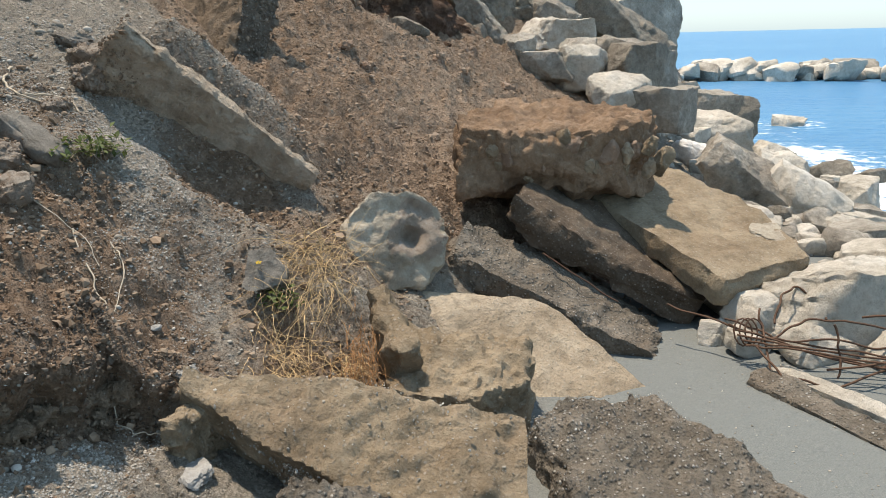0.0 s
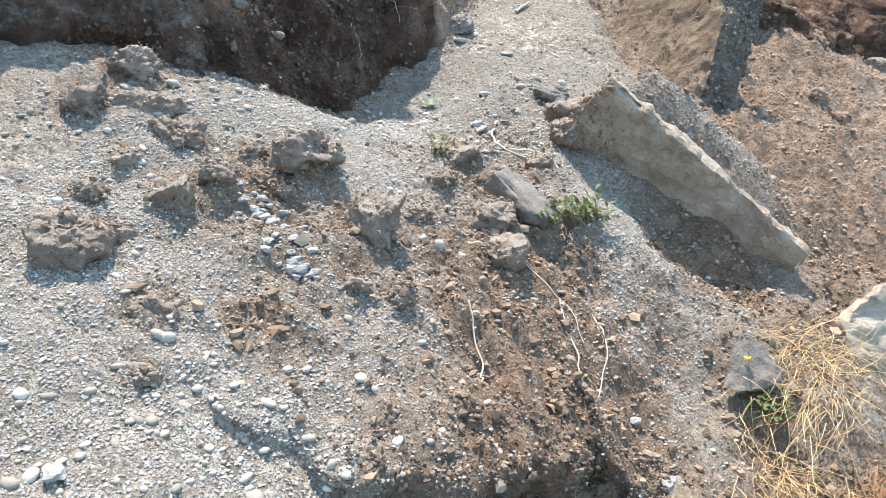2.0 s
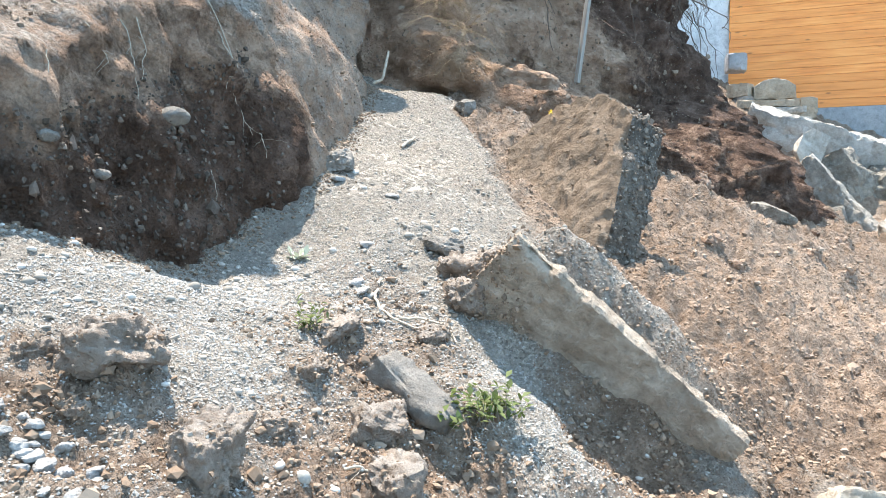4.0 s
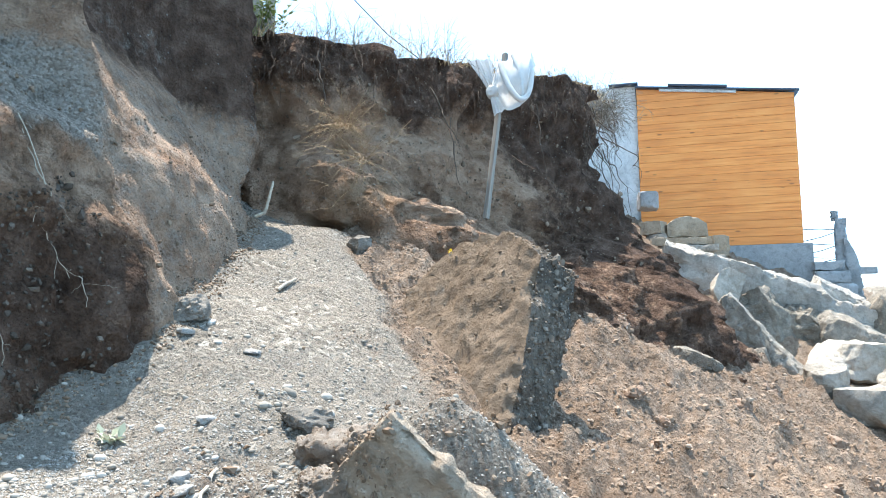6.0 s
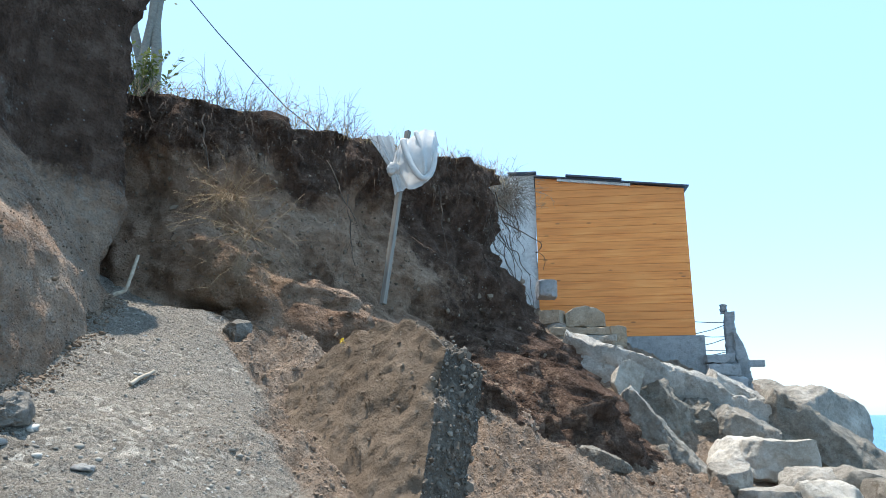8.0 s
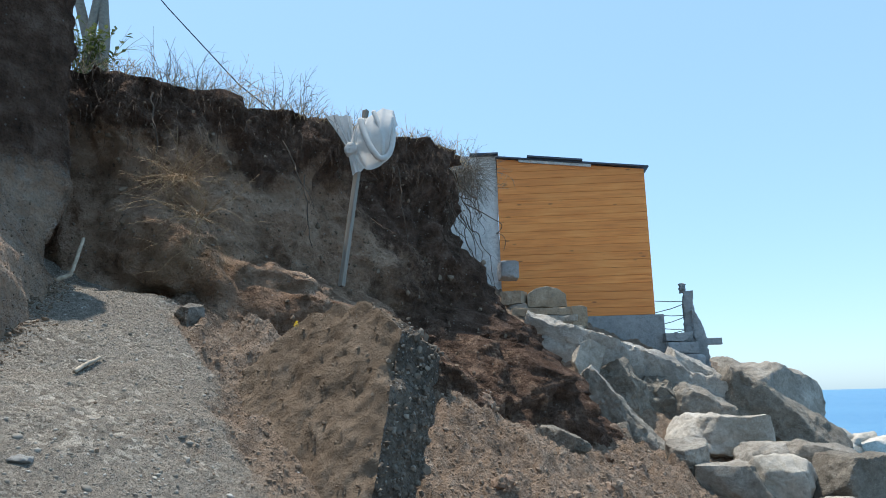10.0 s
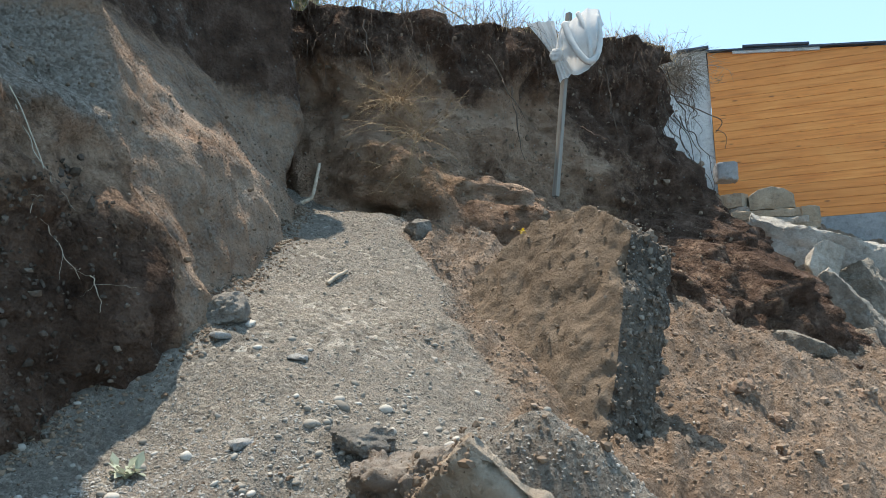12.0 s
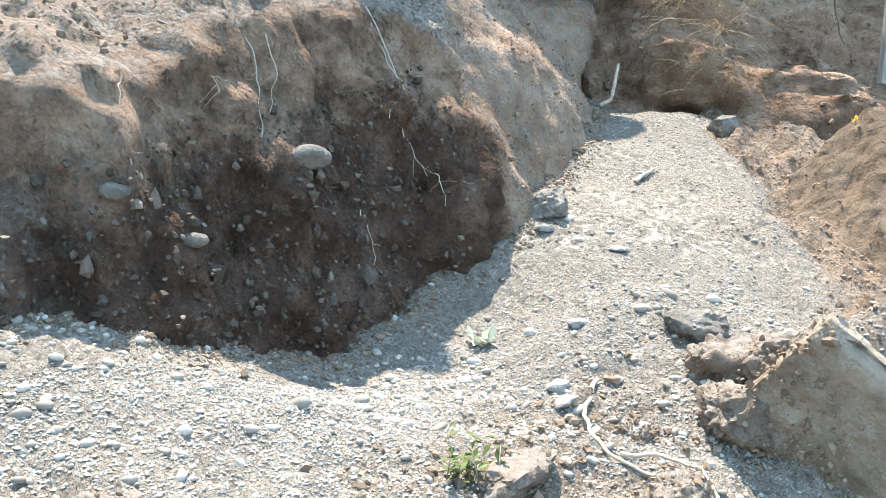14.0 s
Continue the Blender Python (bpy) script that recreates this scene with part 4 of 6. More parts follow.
stone("kerb_stone", "pale kerb stone lying behind the brown one in the sand", "kerb", (1.2, 0.12, 0.16),
      basis((2.02, 3.26, -0.2), (0.55, -0.83, -0.02), (0.83, 0.55, 0.1)), PALE_BOULDER, 22, "kerb stones", n=60, cuts=2, rough=0.03, chip=0.02, flat=0.9, depth=0.98)


def ring_stone():
    """A round flat lump with a hollow in its face."""
    me = rock_mesh("concrete_ring", (0.6, 0.58, 0.22), LIME, 27, n=46, cuts=2, rough=0.028, flat=0.9, depth=0.98, lumps=5, ragged=0.06, chip=0.04,
                   sides=((20, 0.92), (65, 0.97), (110, 0.9), (160, 0.97), (205, 0.93), (250, 0.98), (300, 0.9), (340, 0.96)))
    co = np.array([v.co[:] for v in me.vertices])
    away = np.hypot((co[:, 0] - 0.06) / 1.2, co[:, 1] - 0.05)
    co[:, 2] += (0.016 * np.exp(-((away - 0.11) / 0.04) ** 2) - 0.1 * np.exp(-(away / 0.045) ** 2)) * (co[:, 2] > 0.02)
    me.vertices.foreach_set("co", co.ravel())
    me.materials.append(CLOD)
    cen = np.array([p.center[:] for p in me.polygons])
    far = np.hypot(cen[:, 0] - 0.09, cen[:, 1] - 0.1) + 0.07 * vnoise(cen * 9, 8) + 0.04 * vnoise(cen * 25, 9)
    me.polygons.foreach_set("material_index", (far < 0.17).astype(np.int32))
    me.update()
    ob = new("concrete_ring", me)
    ob.matrix_world = basis((-0.385, 4.1, 0.5), (0.86, 0.12, -0.4), (0.3, 0.45, 0.8))
    return tagged(ob, "round lump of pale concrete with a hollow in its middle", "block", RUB)


ring_stone()


# ---- shore boulders ----
def boulder(x, y, size, seed, material=BOULDER, yaw=0.0, tilt=(0.0, 0.0), sink=0.25, label="grey angular boulder among the shore rocks", n=18, z=None, cuts=10, name="boulder", group="shore boulders", rough=0.05, rounding=0.14):
    base = ground_at(x, y) if z is None else z
    ob = new(name, rock_mesh(name, size, material, seed, n=n, cuts=cuts, rough=rough * max(size), depth=0.74, lumps=3.0, rounding=rounding))
    ob.matrix_world = pose(x, y, base + size[2] * (0.5 - sink), tilt[0], tilt[1], yaw)
    return tagged(ob, label, "boulder", group)


PALE = "pale weathered boulder lying among the shore rocks"
DARK = "dark rough boulder in the rock slope below the house"
boulder(1.33, 10.95, (1.0, 0.7, 0.52), 31, PALE_BOULDER, 5, label=PALE, n=30, z=1.42, rounding=0.15, sink=0.2)
stone("rock_outcrop", "long cracked mass of grey rock below the house", "rock", (2.9, 1.9, 0.8),
      basis((0.62, 12.9, 2.35), (0.93, -0.05, -0.36), (0.0, 1.0, 0.12)), GREY_ROCK, 33, "", n=110, cuts=5, rough=0.08, flat=0.4, depth=0.92, lumps=7, chip=0.06)
stone("rock_outcrop", "ridge of rough grey rock stepping down to the sea", "rock", (1.5, 1.3, 0.7),
      basis((1.75, 12.75, 2.02), (0.86, -0.1, -0.5), (0.1, 0.97, 0.1)), GREY_ROCK, 53, "", n=60, cuts=6, rough=0.06, flat=0.3, depth=0.88, lumps=6, chip=0.06)
stone("rock_block", "dark pebbly block of rock under the long mass", "rock", (1.1, 0.7, 0.95),
      basis((0.85, 12.05, 1.85), (0.7, -0.1, -0.7), (0.1, 0.97, 0.1)), DARK_BOULDER, 43, "", n=44, cuts=7, rough=0.09, depth=0.85, lumps=5, chip=0.08)
stone("rock_block", "rounded tan block of rock under the long mass", "rock", (0.95, 0.7, 0.65),
      basis((1.3, 11.9, 1.8), (0.85, -0.1, -0.35), (0.1, 0.97, 0.1)), BOULDER, 54, "", n=36, cuts=7, rough=0.06, depth=0.85, lumps=4, chip=0.06, rounding=0.3)
stone("rock_block", "dark narrow block of rock wedged behind the beam", "rock", (0.9, 0.5, 0.5),
      basis((0.5, 11.75, 2.05), (0.45, -0.1, -0.88), (0.2, 0.97, 0.1)), DARK_BOULDER, 55, "", n=36, cuts=6, rough=0.06, depth=0.85, lumps=5, chip=0.06)
stone("concrete_beam", "leaning grey concrete beam below the rock", "beam", (1.5, 0.36, 0.33),
      basis((0.34, 11.0, 1.76), (0.62, -0.1, -0.78), (0.2, 0.97, 0.0)), BOULDER, 32, "", n=60, cuts=2, rough=0.05, flat=0.7, depth=0.96, lumps=7, chip=0.06)
stone("rock_block", "long dark block of rock sloping to the sea", "rock", (1.65, 0.9, 0.62),
      basis((2.4, 12.2, 1.72), (0.84, -0.1, -0.54), (0.1, 0.97, 0.1)), DARK_BOULDER, 34, "", n=50, cuts=5, rough=0.07, depth=0.9, lumps=5, chip=0.08)
boulder(3.15, 15.3, (2.1, 1.4, 1.4), 35, BOULDER, 20, (0, 14), sink=0.3, n=40, z=1.55, rounding=0.35)
boulder(0.0, 11.55, (0.34, 0.2, 0.5), 44, PALE_BOULDER, 20, (0, 20), label="small pale upright rock on the slope", n=20, z=2.3, sink=0.1, rounding=0.1)
boulder(0.75, 9.9, (0.42, 0.36, 0.42), 46, BOULDER, 20, n=22)
boulder(1.12, 9.65, (0.7, 0.5, 0.42), 47, BOULDER, -20, n=24, z=1.12)
boulder(1.56, 9.7, (0.75, 0.6, 0.55), 48, PALE_BOULDER, 30, label=PALE, n=26, z=1.08)
boulder(1.55, 10.25, (0.6, 0.5, 0.5), 56, BOULDER, 70, n=22, z=1.2)
boulder(2.0, 10.2, (0.85, 0.6, 0.6), 49, BOULDER, -30, (0, 15), n=24, z=1.15)
boulder(2.15, 9.6, (0.75, 0.6, 0.6), 50, DARK_BOULDER, 50, label=DARK, n=24, z=1.05)
boulder(2.45, 10.3, (0.8, 0.7, 0.6), 57, BOULDER, 10, n=22, z=0.95)
boulder(1.8, 8.9, (0.7, 0.5, 0.5), 58, PALE_BOULDER, 40, label=PALE, n=22, z=0.8)
boulder(2.3, 8.8, (0.8, 0.6, 0.55), 59, BOULDER, -15, n=22, z=0.6)
boulder(-0.55, 8.45, (0.42, 0.2, 0.16), 51, DARK_BOULDER, -30, (0, 20), 0.3, label="brown stone half buried in the slope", group="")
boulder(2.5, 4.62, (1.6, 1.05, 0.46), 37, PALE_BOULDER, 10, (-8, 4), label="broad pale boulder beside the rusty bars", n=60, rounding=0.04, cuts=7, rough=0.035)
boulder(1.75, 4.22, (0.3, 0.26, 0.28), 38, PALE_BOULDER, 30, label="rounded pale stone beside the rusty bars", sink=0.0)
boulder(1.52, 4.22, (0.22, 0.18, 0.17), 39, PALE_BOULDER, 70, label="rounded pale stone at the edge of the sand")
boulder(1.68, 4.08, (0.3, 0.2, 0.18), 40, PALE_BOULDER, 10, label="tan stone at the edge of the sand")
boulder(2.35, 3.85, (0.26, 0.2, 0.2), 41, PALE_BOULDER, 40, label="broken pale stone beside the rusty bars")
boulder(2.0, 4.0, (0.4, 0.28, 0.24), 42, PALE_BOULDER, 25, label="pale stone under the rusty bars")
stone("rock_block", "long grey rock leaning down behind the tan slab", "rock", (1.1, 0.7, 0.42),
      basis((3.08, 7.95, 0.1), (0.72, -0.15, -0.62), (0.35, 0.85, 0.2)), BOULDER, 71, "", n=40, cuts=7, rough=0.05, depth=0.86, lumps=5, chip=0.05)
stone("rock_block", "large flat-topped pale block of rock by the sea", "rock", (1.08, 0.75, 0.62),
      basis((3.46, 10.6, 0.2), (0.97, -0.2, 0.05), (0.2, 0.97, 0.12)), PALE_BOULDER, 72, "", n=36, cuts=5, rough=0.04, depth=0.9, lumps=4, chip=0.05)
stone("rock_block", "pale block of rock resting on the heap by the sea", "rock", (0.85, 0.6, 0.55),
      basis((3.7, 11.6, 0.48), (0.95, 0.2, -0.1), (-0.2, 0.97, 0.1)), BOULDER, 73, "", n=30, cuts=6, rough=0.04, depth=0.88, lumps=4, chip=0.04)
for k, (x, y, z, size, mat, yaw, tilt) in enumerate((
        (4.3, 12.0, 0.3, (0.6, 0.5, 0.7), DARK_BOULDER, 20, (0, 10)), (4.1, 11.3, -0.2, (0.6, 0.5, 0.5), BOULDER, 60, (5, 12)),
        (4.71, 11.5, -0.3, (0.5, 0.45, 0.5), PALE_BOULDER, 10, (0, 25)), (4.39, 10.3, -0.24, (0.7, 0.5, 0.42), PALE_BOULDER, -15, (8, 14)),
        (3.58, 7.72, -0.1, (0.85, 0.5, 0.45), PALE_BOULDER, -20, (0, 30)), (5.21, 10.4, -0.5, (0.3, 0.3, 0.3), PALE_BOULDER, 30, (0, 0)),
        (5.55, 11.3, -0.5, (0.6, 0.45, 0.34), DARK_BOULDER, 0, (0, -8)), (4.7, 9.6, -0.45, (0.3, 0.3, 0.4), BOULDER, 40, (0, 12)),
        (4.92, 9.2, -0.42, (0.5, 0.45, 0.45), PALE_BOULDER, 70, (0, -10)), (4.0, 7.5, -0.33, (0.5, 0.4, 0.28), PALE_BOULDER, 15, (0, 8)),
        (3.48, 6.3, -0.2, (0.5, 0.4, 0.28), PALE_BOULDER, 35, (4, 0)), (3.02, 6.1, -0.12, (0.34, 0.26, 0.22), PALE_BOULDER, 0, (0, -6)),
        (8.0, 18.6, -0.58, (0.9, 0.6, 0.34), PALE_BOULDER, 10, (0, 4)), (6.26, 11.4, -0.6, (0.5, 0.4, 0.3), DARK_BOULDER, 10, (0, 0)),
        (2.79, 8.85, 0.05, (0.22, 0.2, 0.22), PALE_BOULDER, 0, (0, 0)), (3.05, 7.0, -0.1, (0.3, 0.25, 0.2), DARK_BOULDER, 0, (0, 20)),
        (4.55, 8.6, -0.5, (0.4, 0.3, 0.3), BOULDER, 25, (0, 5)), (4.5, 10.9, -0.5, (0.4, 0.35, 0.3), DARK_BOULDER, 80, (0, 0)), (5.0, 9.9, -0.55, (0.35, 0.3, 0.26), BOULDER, 50, (0, 9)))):
    boulder(x, y, size, 700 + k, mat, yaw, tilt, 0.5, z=z, n=22, cuts=8, rounding=0.2, label=PALE if mat is PALE_BOULDER else "grey angular boulder among the shore rocks" if mat is BOULDER else "dark wet boulder at the edge of the sea")
stone("concrete_pipe", "broken pale concrete pipe lying among the rocks", "pipe", (0.72, 0.3, 0.3),
      basis((2.94, 9.2, 0.13), (0.86, -0.3, -0.3), (0.3, 0.95, 0.0)), PLASTER, 74, "", n=40, cuts=2, rough=0.02, depth=0.98, lumps=4, rounding=0.5)
rng = random.Random(5)
for i in range(130):
    y = rng.uniform(5.6, 15.5)
    x = rng.uniform(max(2.3 - 0.06 * y, 1.75 + 0.3 * (y - 11)) if y > 7 else 2.5, 5.8)
    s = min(0.3 + rng.expovariate(4.0), 1.1) * (0.7 if y > 12.5 else 1.0)
    s = min(s, 0.5) if x > 3.0 else s
    if y < 9.3 or x < 2.5 + 0.25 * (y - 9.4) or (x < 4.6 and y < 11.8):
        continue
    mat = rng.choice((BOULDER, BOULDER, PALE_BOULDER, PALE_BOULDER, DARK_BOULDER))
    boulder(x, y, (s * rng.uniform(0.95, 1.5), s, s * rng.uniform(0.6, 0.9)), 100 + i, mat, rng.uniform(0, 360), (rng.uniform(-22, 22), rng.uniform(-22, 22)), 0.25, n=13, cuts=rng.randrange(6, 13),
            label=PALE if mat is PALE_BOULDER else "grey angular boulder among the shore rocks" if mat is BOULDER else DARK)
for i in range(46):
    y = rng.uniform(9.4, 13.4)
    x = rng.uniform(-0.6, 1.7 + 0.1 * (y - 9.4))
    s = min(0.1 + rng.expovariate(9.0), 0.4)
    if x < 0.1 - 0.35 * (y - 10.8) or y < 10.2:
        continue
    boulder(x, y, (s * rng.uniform(0.95, 1.6), s, s * rng.uniform(0.5, 0.8)), 900 + i, rng.choice((BOULDER, DARK_BOULDER, DARK_BOULDER)), rng.uniform(0, 360), (rng.uniform(-20, 20), rng.uniform(-5, 25)), 0.35, n=10, label=DARK)
for i in range(120):
    u = rng.random()
    x, y = 7.5 + 19 * u + rng.uniform(-1, 1), 38 - 4 * u + rng.uniform(-2.0, 2.0)
    s = rng.uniform(0.4, 1.15)
    boulder(x, y, (s * 1.4, s, s * 0.75), 200 + i, rng.choice((BOULDER, PALE_BOULDER, PALE_BOULDER)), rng.uniform(0, 360), (rng.uniform(-15, 15), rng.uniform(-15, 15)), z=SEA - 0.1 + rng.uniform(0, 0.45), label="pale boulder of the breakwater in the sea", n=8, group="breakwater boulders")
for i in range(150):
    y = rng.uniform(5.2, 11.0)
    x = rng.uniform(2.35 + 0.1 * (y - 5), 3.4 + 0.36 * (y - 5))
    s = 0.09 + min(rng.expovariate(9.0), 0.3)
    boulder(x, y, (s * rng.uniform(1.0, 1.5), s, s * rng.uniform(0.6, 0.9)), 1000 + i, rng.choice((BOULDER, PALE_BOULDER, PALE_BOULDER)), rng.uniform(0, 360), (rng.uniform(-20, 20), rng.uniform(-20, 20)), 0.15, n=12,
            label="small pale rock between the shore boulders", group="small shore rocks", rounding=0.4)


# ---- clods and single stones on the slope ----
def clod(x, y, s, seed, material=CLOD, label="crumbly brown clod of soil on the gravel", lift=-0.02, squash=0.75, name="soil_clod", category="clod", group="clods on the slope", n=34, rough=0.15, long=1.15):
    ob = new(name, rock_mesh(name, (s * long, s, s * squash), material, seed, n=n, cuts=10, rough=rough * s, depth=0.66, lumps=2.4, rounding=0.5, ragged=0.14))
    ob.matrix_world = pose(x, y, ground_at(x, y) + s * squash * lift, seed * 7 % 25 - 12, seed * 5 % 25 - 12, seed * 53 % 360)
    return tagged(ob, label, category, group)


for i, (x, y, s) in enumerate(CLODS[:-2]):
    clod(x, y, s * 0.9, 300 + i, lift=-0.08 - 0.08 * (i % 3) - (0.2 if s > 0.21 else 0), long=1.0 + 0.2 * (i % 4))
rng = random.Random(77)
for i in range(64):
    k = rng.randrange(4, 9)
    u = rng.random()
    x, y = (BANK[k] * (1 - u) + BANK[k + 1] * u).tolist()
    s = rng.uniform(0.035, 0.085)
    step_down = float(DROP[k] * (1 - u) + DROP[k + 1] * u)
    (ax, ay), (bx, by) = BANK[k], BANK[k + 1]
    ln, out = math.hypot(bx - ax, by - ay), rng.uniform(-0.01, 0.05)
    x, y = x + (by - ay) / ln * out, y - (bx - ax) / ln * out
    foot = ground_at(x + (by - ay) / ln * 0.08, y - (bx - ax) / ln * 0.08)
    ob = clod(x, y, s, 1400 + i, SOIL_CRUST, "dark brown lump of soil in the broken bank", n=16, group="lumps of the broken bank", rough=0.4)
    ob.location.z = foot + rng.uniform(0.0, 0.85) * step_down
clod(-2.46, 2.57, 0.22, 330, CLOD, "dark grey lump of earth and stone on the gravel", 0.12, 0.85)
clod(-2.66, 1.66, 0.2, 332, CLOD, "rounded dusty lump of earth on the gravel", 0.15, 0.9, rough=0.12)
clod(-2.15, 2.53, 0.16, 333, CLOD, "upright grey dusty lump of earth on the slope", 0.25, 1.2, rough=0.2)
clod(-2.27, 4.5, 0.17, 334, SLATE, "dark stone beside the slab end", 0.1, 0.6, "stone", "stone", "", rough=0.11)
clod(-2.14, 4.4, 0.22, 335, CLOD, "tan clod of soil at the slab end", 0.1, 0.7)
clod(-2.03, 4.14, 0.2, 345, CLOD, "lump of earth on the upper end of the slab", 0.35, 0.8)
clod(-1.96, 4.36, 0.22, 346, CLOD, "lump of earth behind the slab end", 0.25, 0.7)
clod(-2.24, 3.97, 0.08, 336, CLOD, "tan clod of soil at the slab end", 0.1, 0.7)
clod(-2.03, 3.78, 0.12, 337, CLOD, "brown clod of soil below the slab", 0.1, 0.7)
clod(-2.32, 3.5, 0.13, 338, CLOD, "thin ridge of tan earth in the gravel", 0.1, 0.6, long=2.4)
clod(-2.9, 6.62, 0.16, 339, SLATE, "grey stone at the foot of the cliff", 0.2, 0.8, "stone", "stone", "", rough=0.05)
clod(-3.08, 4.86, 0.16, 340, SLATE, "grey stone at the cliff corner", 0.25, 0.8, "stone", "stone", "", rough=0.11)
clod(-1.08, 2.7, 0.075, 341, PEBBLE, "pinkish upright stone in the soil", 0.4, 1.3, "stone", "stone", "", rough=0.05)
clod(-0.95, 2.34, 0.12, 342, PEBBLE, "smooth pale cobble at the slab foot", 0.1, 0.5, "stone", "stone", "", rough=0.03, long=1.5)
for i, (x, y, s) in enumerate(((-2.7, 4.82, 0.06), (-3.0, 4.74, 0.06), (-3.14, 2.5, 0.07), (-2.25, 3.98, 0.07), (-1.27, 2.87, 0.05), (-2.3, 2.3, 0.05), (-2.12, 1.2, 0.05), (-2.05, 1.05, 0.05), (-2.6, 4.3, 0.06), (-2.5, 4.0, 0.07), (-2.42, 3.9, 0.06))):
    clod(x, y, s, 350 + i, PEBBLE, "pale flat cobble lying on the gravel", 0.25, 0.45, "cobble", "stone", "cobbles on the gravel", 10, 0.03, 1.3)
heap = random.Random(12)
for i in range(34):  # two little heaps of white pebbles
    hx, hy = ((-2.25, 2.13), (-2.44, 2.25))[i % 2]
    clod(hx + heap.gauss(0, 0.05), hy + heap.gauss(0, 0.045), heap.uniform(0.022, 0.045), 700 + i, PEBBLE, "small white rounded pebble in a loose heap", 0.3, 0.65, "pebble", "stone", "white pebbles on the slope", 8, 0.03, 1.25)
for i, (x, y, s) in enumerate(((-0.26, 8.06, 0.2), (-0.42, 9.14, 0.2), (-0.85, 6.98, 0.15), (-1.2, 8.3, 0.26), (-1.04, 7.03, 0.16), (0.02, 8.07, 0.2), (0.5, 8.57, 0.2), (-0.6, 7.5, 0.14), (-0.2, 7.2, 0.15),
                               (-0.9, 6.3, 0.1), (-0.4, 6.5, 0.12), (0.2, 7.4, 0.2), (0.6, 7.9, 0.18), (-1.0, 9.0, 0.22), (-0.75, 9.4, 0.25), (0.1, 9.0, 0.2), (0.3, 6.6, 0.16), (-0.5, 5.7, 0.1), (-0.2, 6.0, 0.13))):
    clod(x, y, s * 0.8, 370 + i, RED_CLOD, "reddish clod of soil on the slope", -0.1, 0.75, group="clods on the reddish slope", n=12)


# ---- loose pebbles and crumbs ----
def scatter(name, label, material, x, y, size, seed, fine=1, squash=(1.0, 0.78, 0.55), sink=0.36, jag=0.0):
    rng = np.random.RandomState(seed)
    if fine == 0:
        bv = np.array([(1, 0, 0), (-1, 0, 0), (0, 1, 0), (0, -1, 0), (0, 0, 1), (0, 0, -1)]) * 0.55
        bf = np.array([(0, 2, 4), (2, 1, 4), (1, 3, 4), (3, 0, 4), (2, 0, 5), (1, 2, 5), (3, 1, 5), (0, 3, 5)])
    else:
        bm = bmesh.new()
        bmesh.ops.create_icosphere(bm, subdivisions=fine, radius=0.5)
        bv, bf = np.array([v.co[:] for v in bm.verts]), np.array([[v.index for v in f.verts] for f in bm.faces])
        bm.free()
    n, k = len(x), len(bv)
    v = np.repeat(bv[None], n, 0) * (1 + jag * rng.normal(size=(n, k, 1))) * np.array(squash) * (1 + 0.18 * rng.normal(size=(n, 1, 3)))
    a, t = rng.rand(n) * 2 * np.pi, rng.normal(size=n) * 0.35
    ct, st, ca, sa = np.cos(t)[:, None], np.sin(t)[:, None], np.cos(a)[:, None], np.sin(a)[:, None]
    vx, vz = v[..., 0] * ct + v[..., 2] * st, -v[..., 0] * st + v[..., 2] * ct
    out = np.stack([vx * ca - v[..., 1] * sa, vx * sa + v[..., 1] * ca, vz], -1) * size[:, None, None]
    z = heights(x, y) + size * squash[2] * (0.5 - sink)
    dx, dy = overhang(x, y)
    out += np.stack([x + dx, y + dy, z], 1)[:, None]
    faces = (bf[None] + (np.arange(n) * k)[:, None, None]).reshape(-1, 3).tolist()
    ob = new(name, mesh_from(name, out.reshape(-1, 3), faces, material, smooth=jag < 0.2))
    return tagged(ob, label, "gravel", kind="stuff")


rs = np.random.RandomState(77)


def strewn(n, x0, x1, y0, y1, keep):
    x, y = rs.uniform(x0, x1, n), rs.uniform(y0, y1, n)
    ok = rs.rand(n) < keep(x, y)
    return x[ok], y[ok]


stony = lambda x, y: (1 - 0.93 * brown(x, y)) * (heights(x, y) > SAND + 0.12)  # noqa: E731
x, y = strewn(85000, -3.0, -1.1, 0.9, 4.6, lambda x, y: stony(x, y) * sstep(5.0, 3.4, y))
scatter("gravel", "packed fine grey gravel on the slope", GRAVEL, x, y, np.clip(rs.lognormal(-4.8, 0.3, len(x)), 0.005, 0.016), 31, 0, (1.0, 0.85, 0.7), 0.4, 0.2)
x, y = strewn(18000, -3.4, -0.9, 0.7, 6.6, lambda x, y: stony(x, y) * np.clip(0.45 + 0.9 * fbm(np.stack([x, y, 0 * x], 1), 1.3, 3, 44), 0.12, 1))
scatter("pebbles", "loose grey and white beach pebbles on the slope", PEBBLES, x, y, np.clip(rs.lognormal(-4.55, 0.45, len(x)), 0.006, 0.036), 1, jag=0.1, sink=0.42)
patchy = lambda x, y: stony(x, y) * np.clip(0.25 + 1.1 * fbm(np.stack([x, y, 0 * x], 1), 1.8, 3, 41), 0.03, 1) * sstep(5.6, 4.2, y)  # noqa: E731
x, y = strewn(3600, -3.3, -1.3, 0.8, 5.6, patchy)
scatter("cobbles", "scattered larger pale pebbles on the gravel", PEBBLES, x, y, np.clip(rs.lognormal(-3.75, 0.36, len(x)), 0.016, 0.06), 2, 2, jag=0.05, sink=0.44)
x, y = strewn(24000, -2.6, 0.2, 1.7, 4.8, lambda x, y: brown(x, y) ** 1.2)
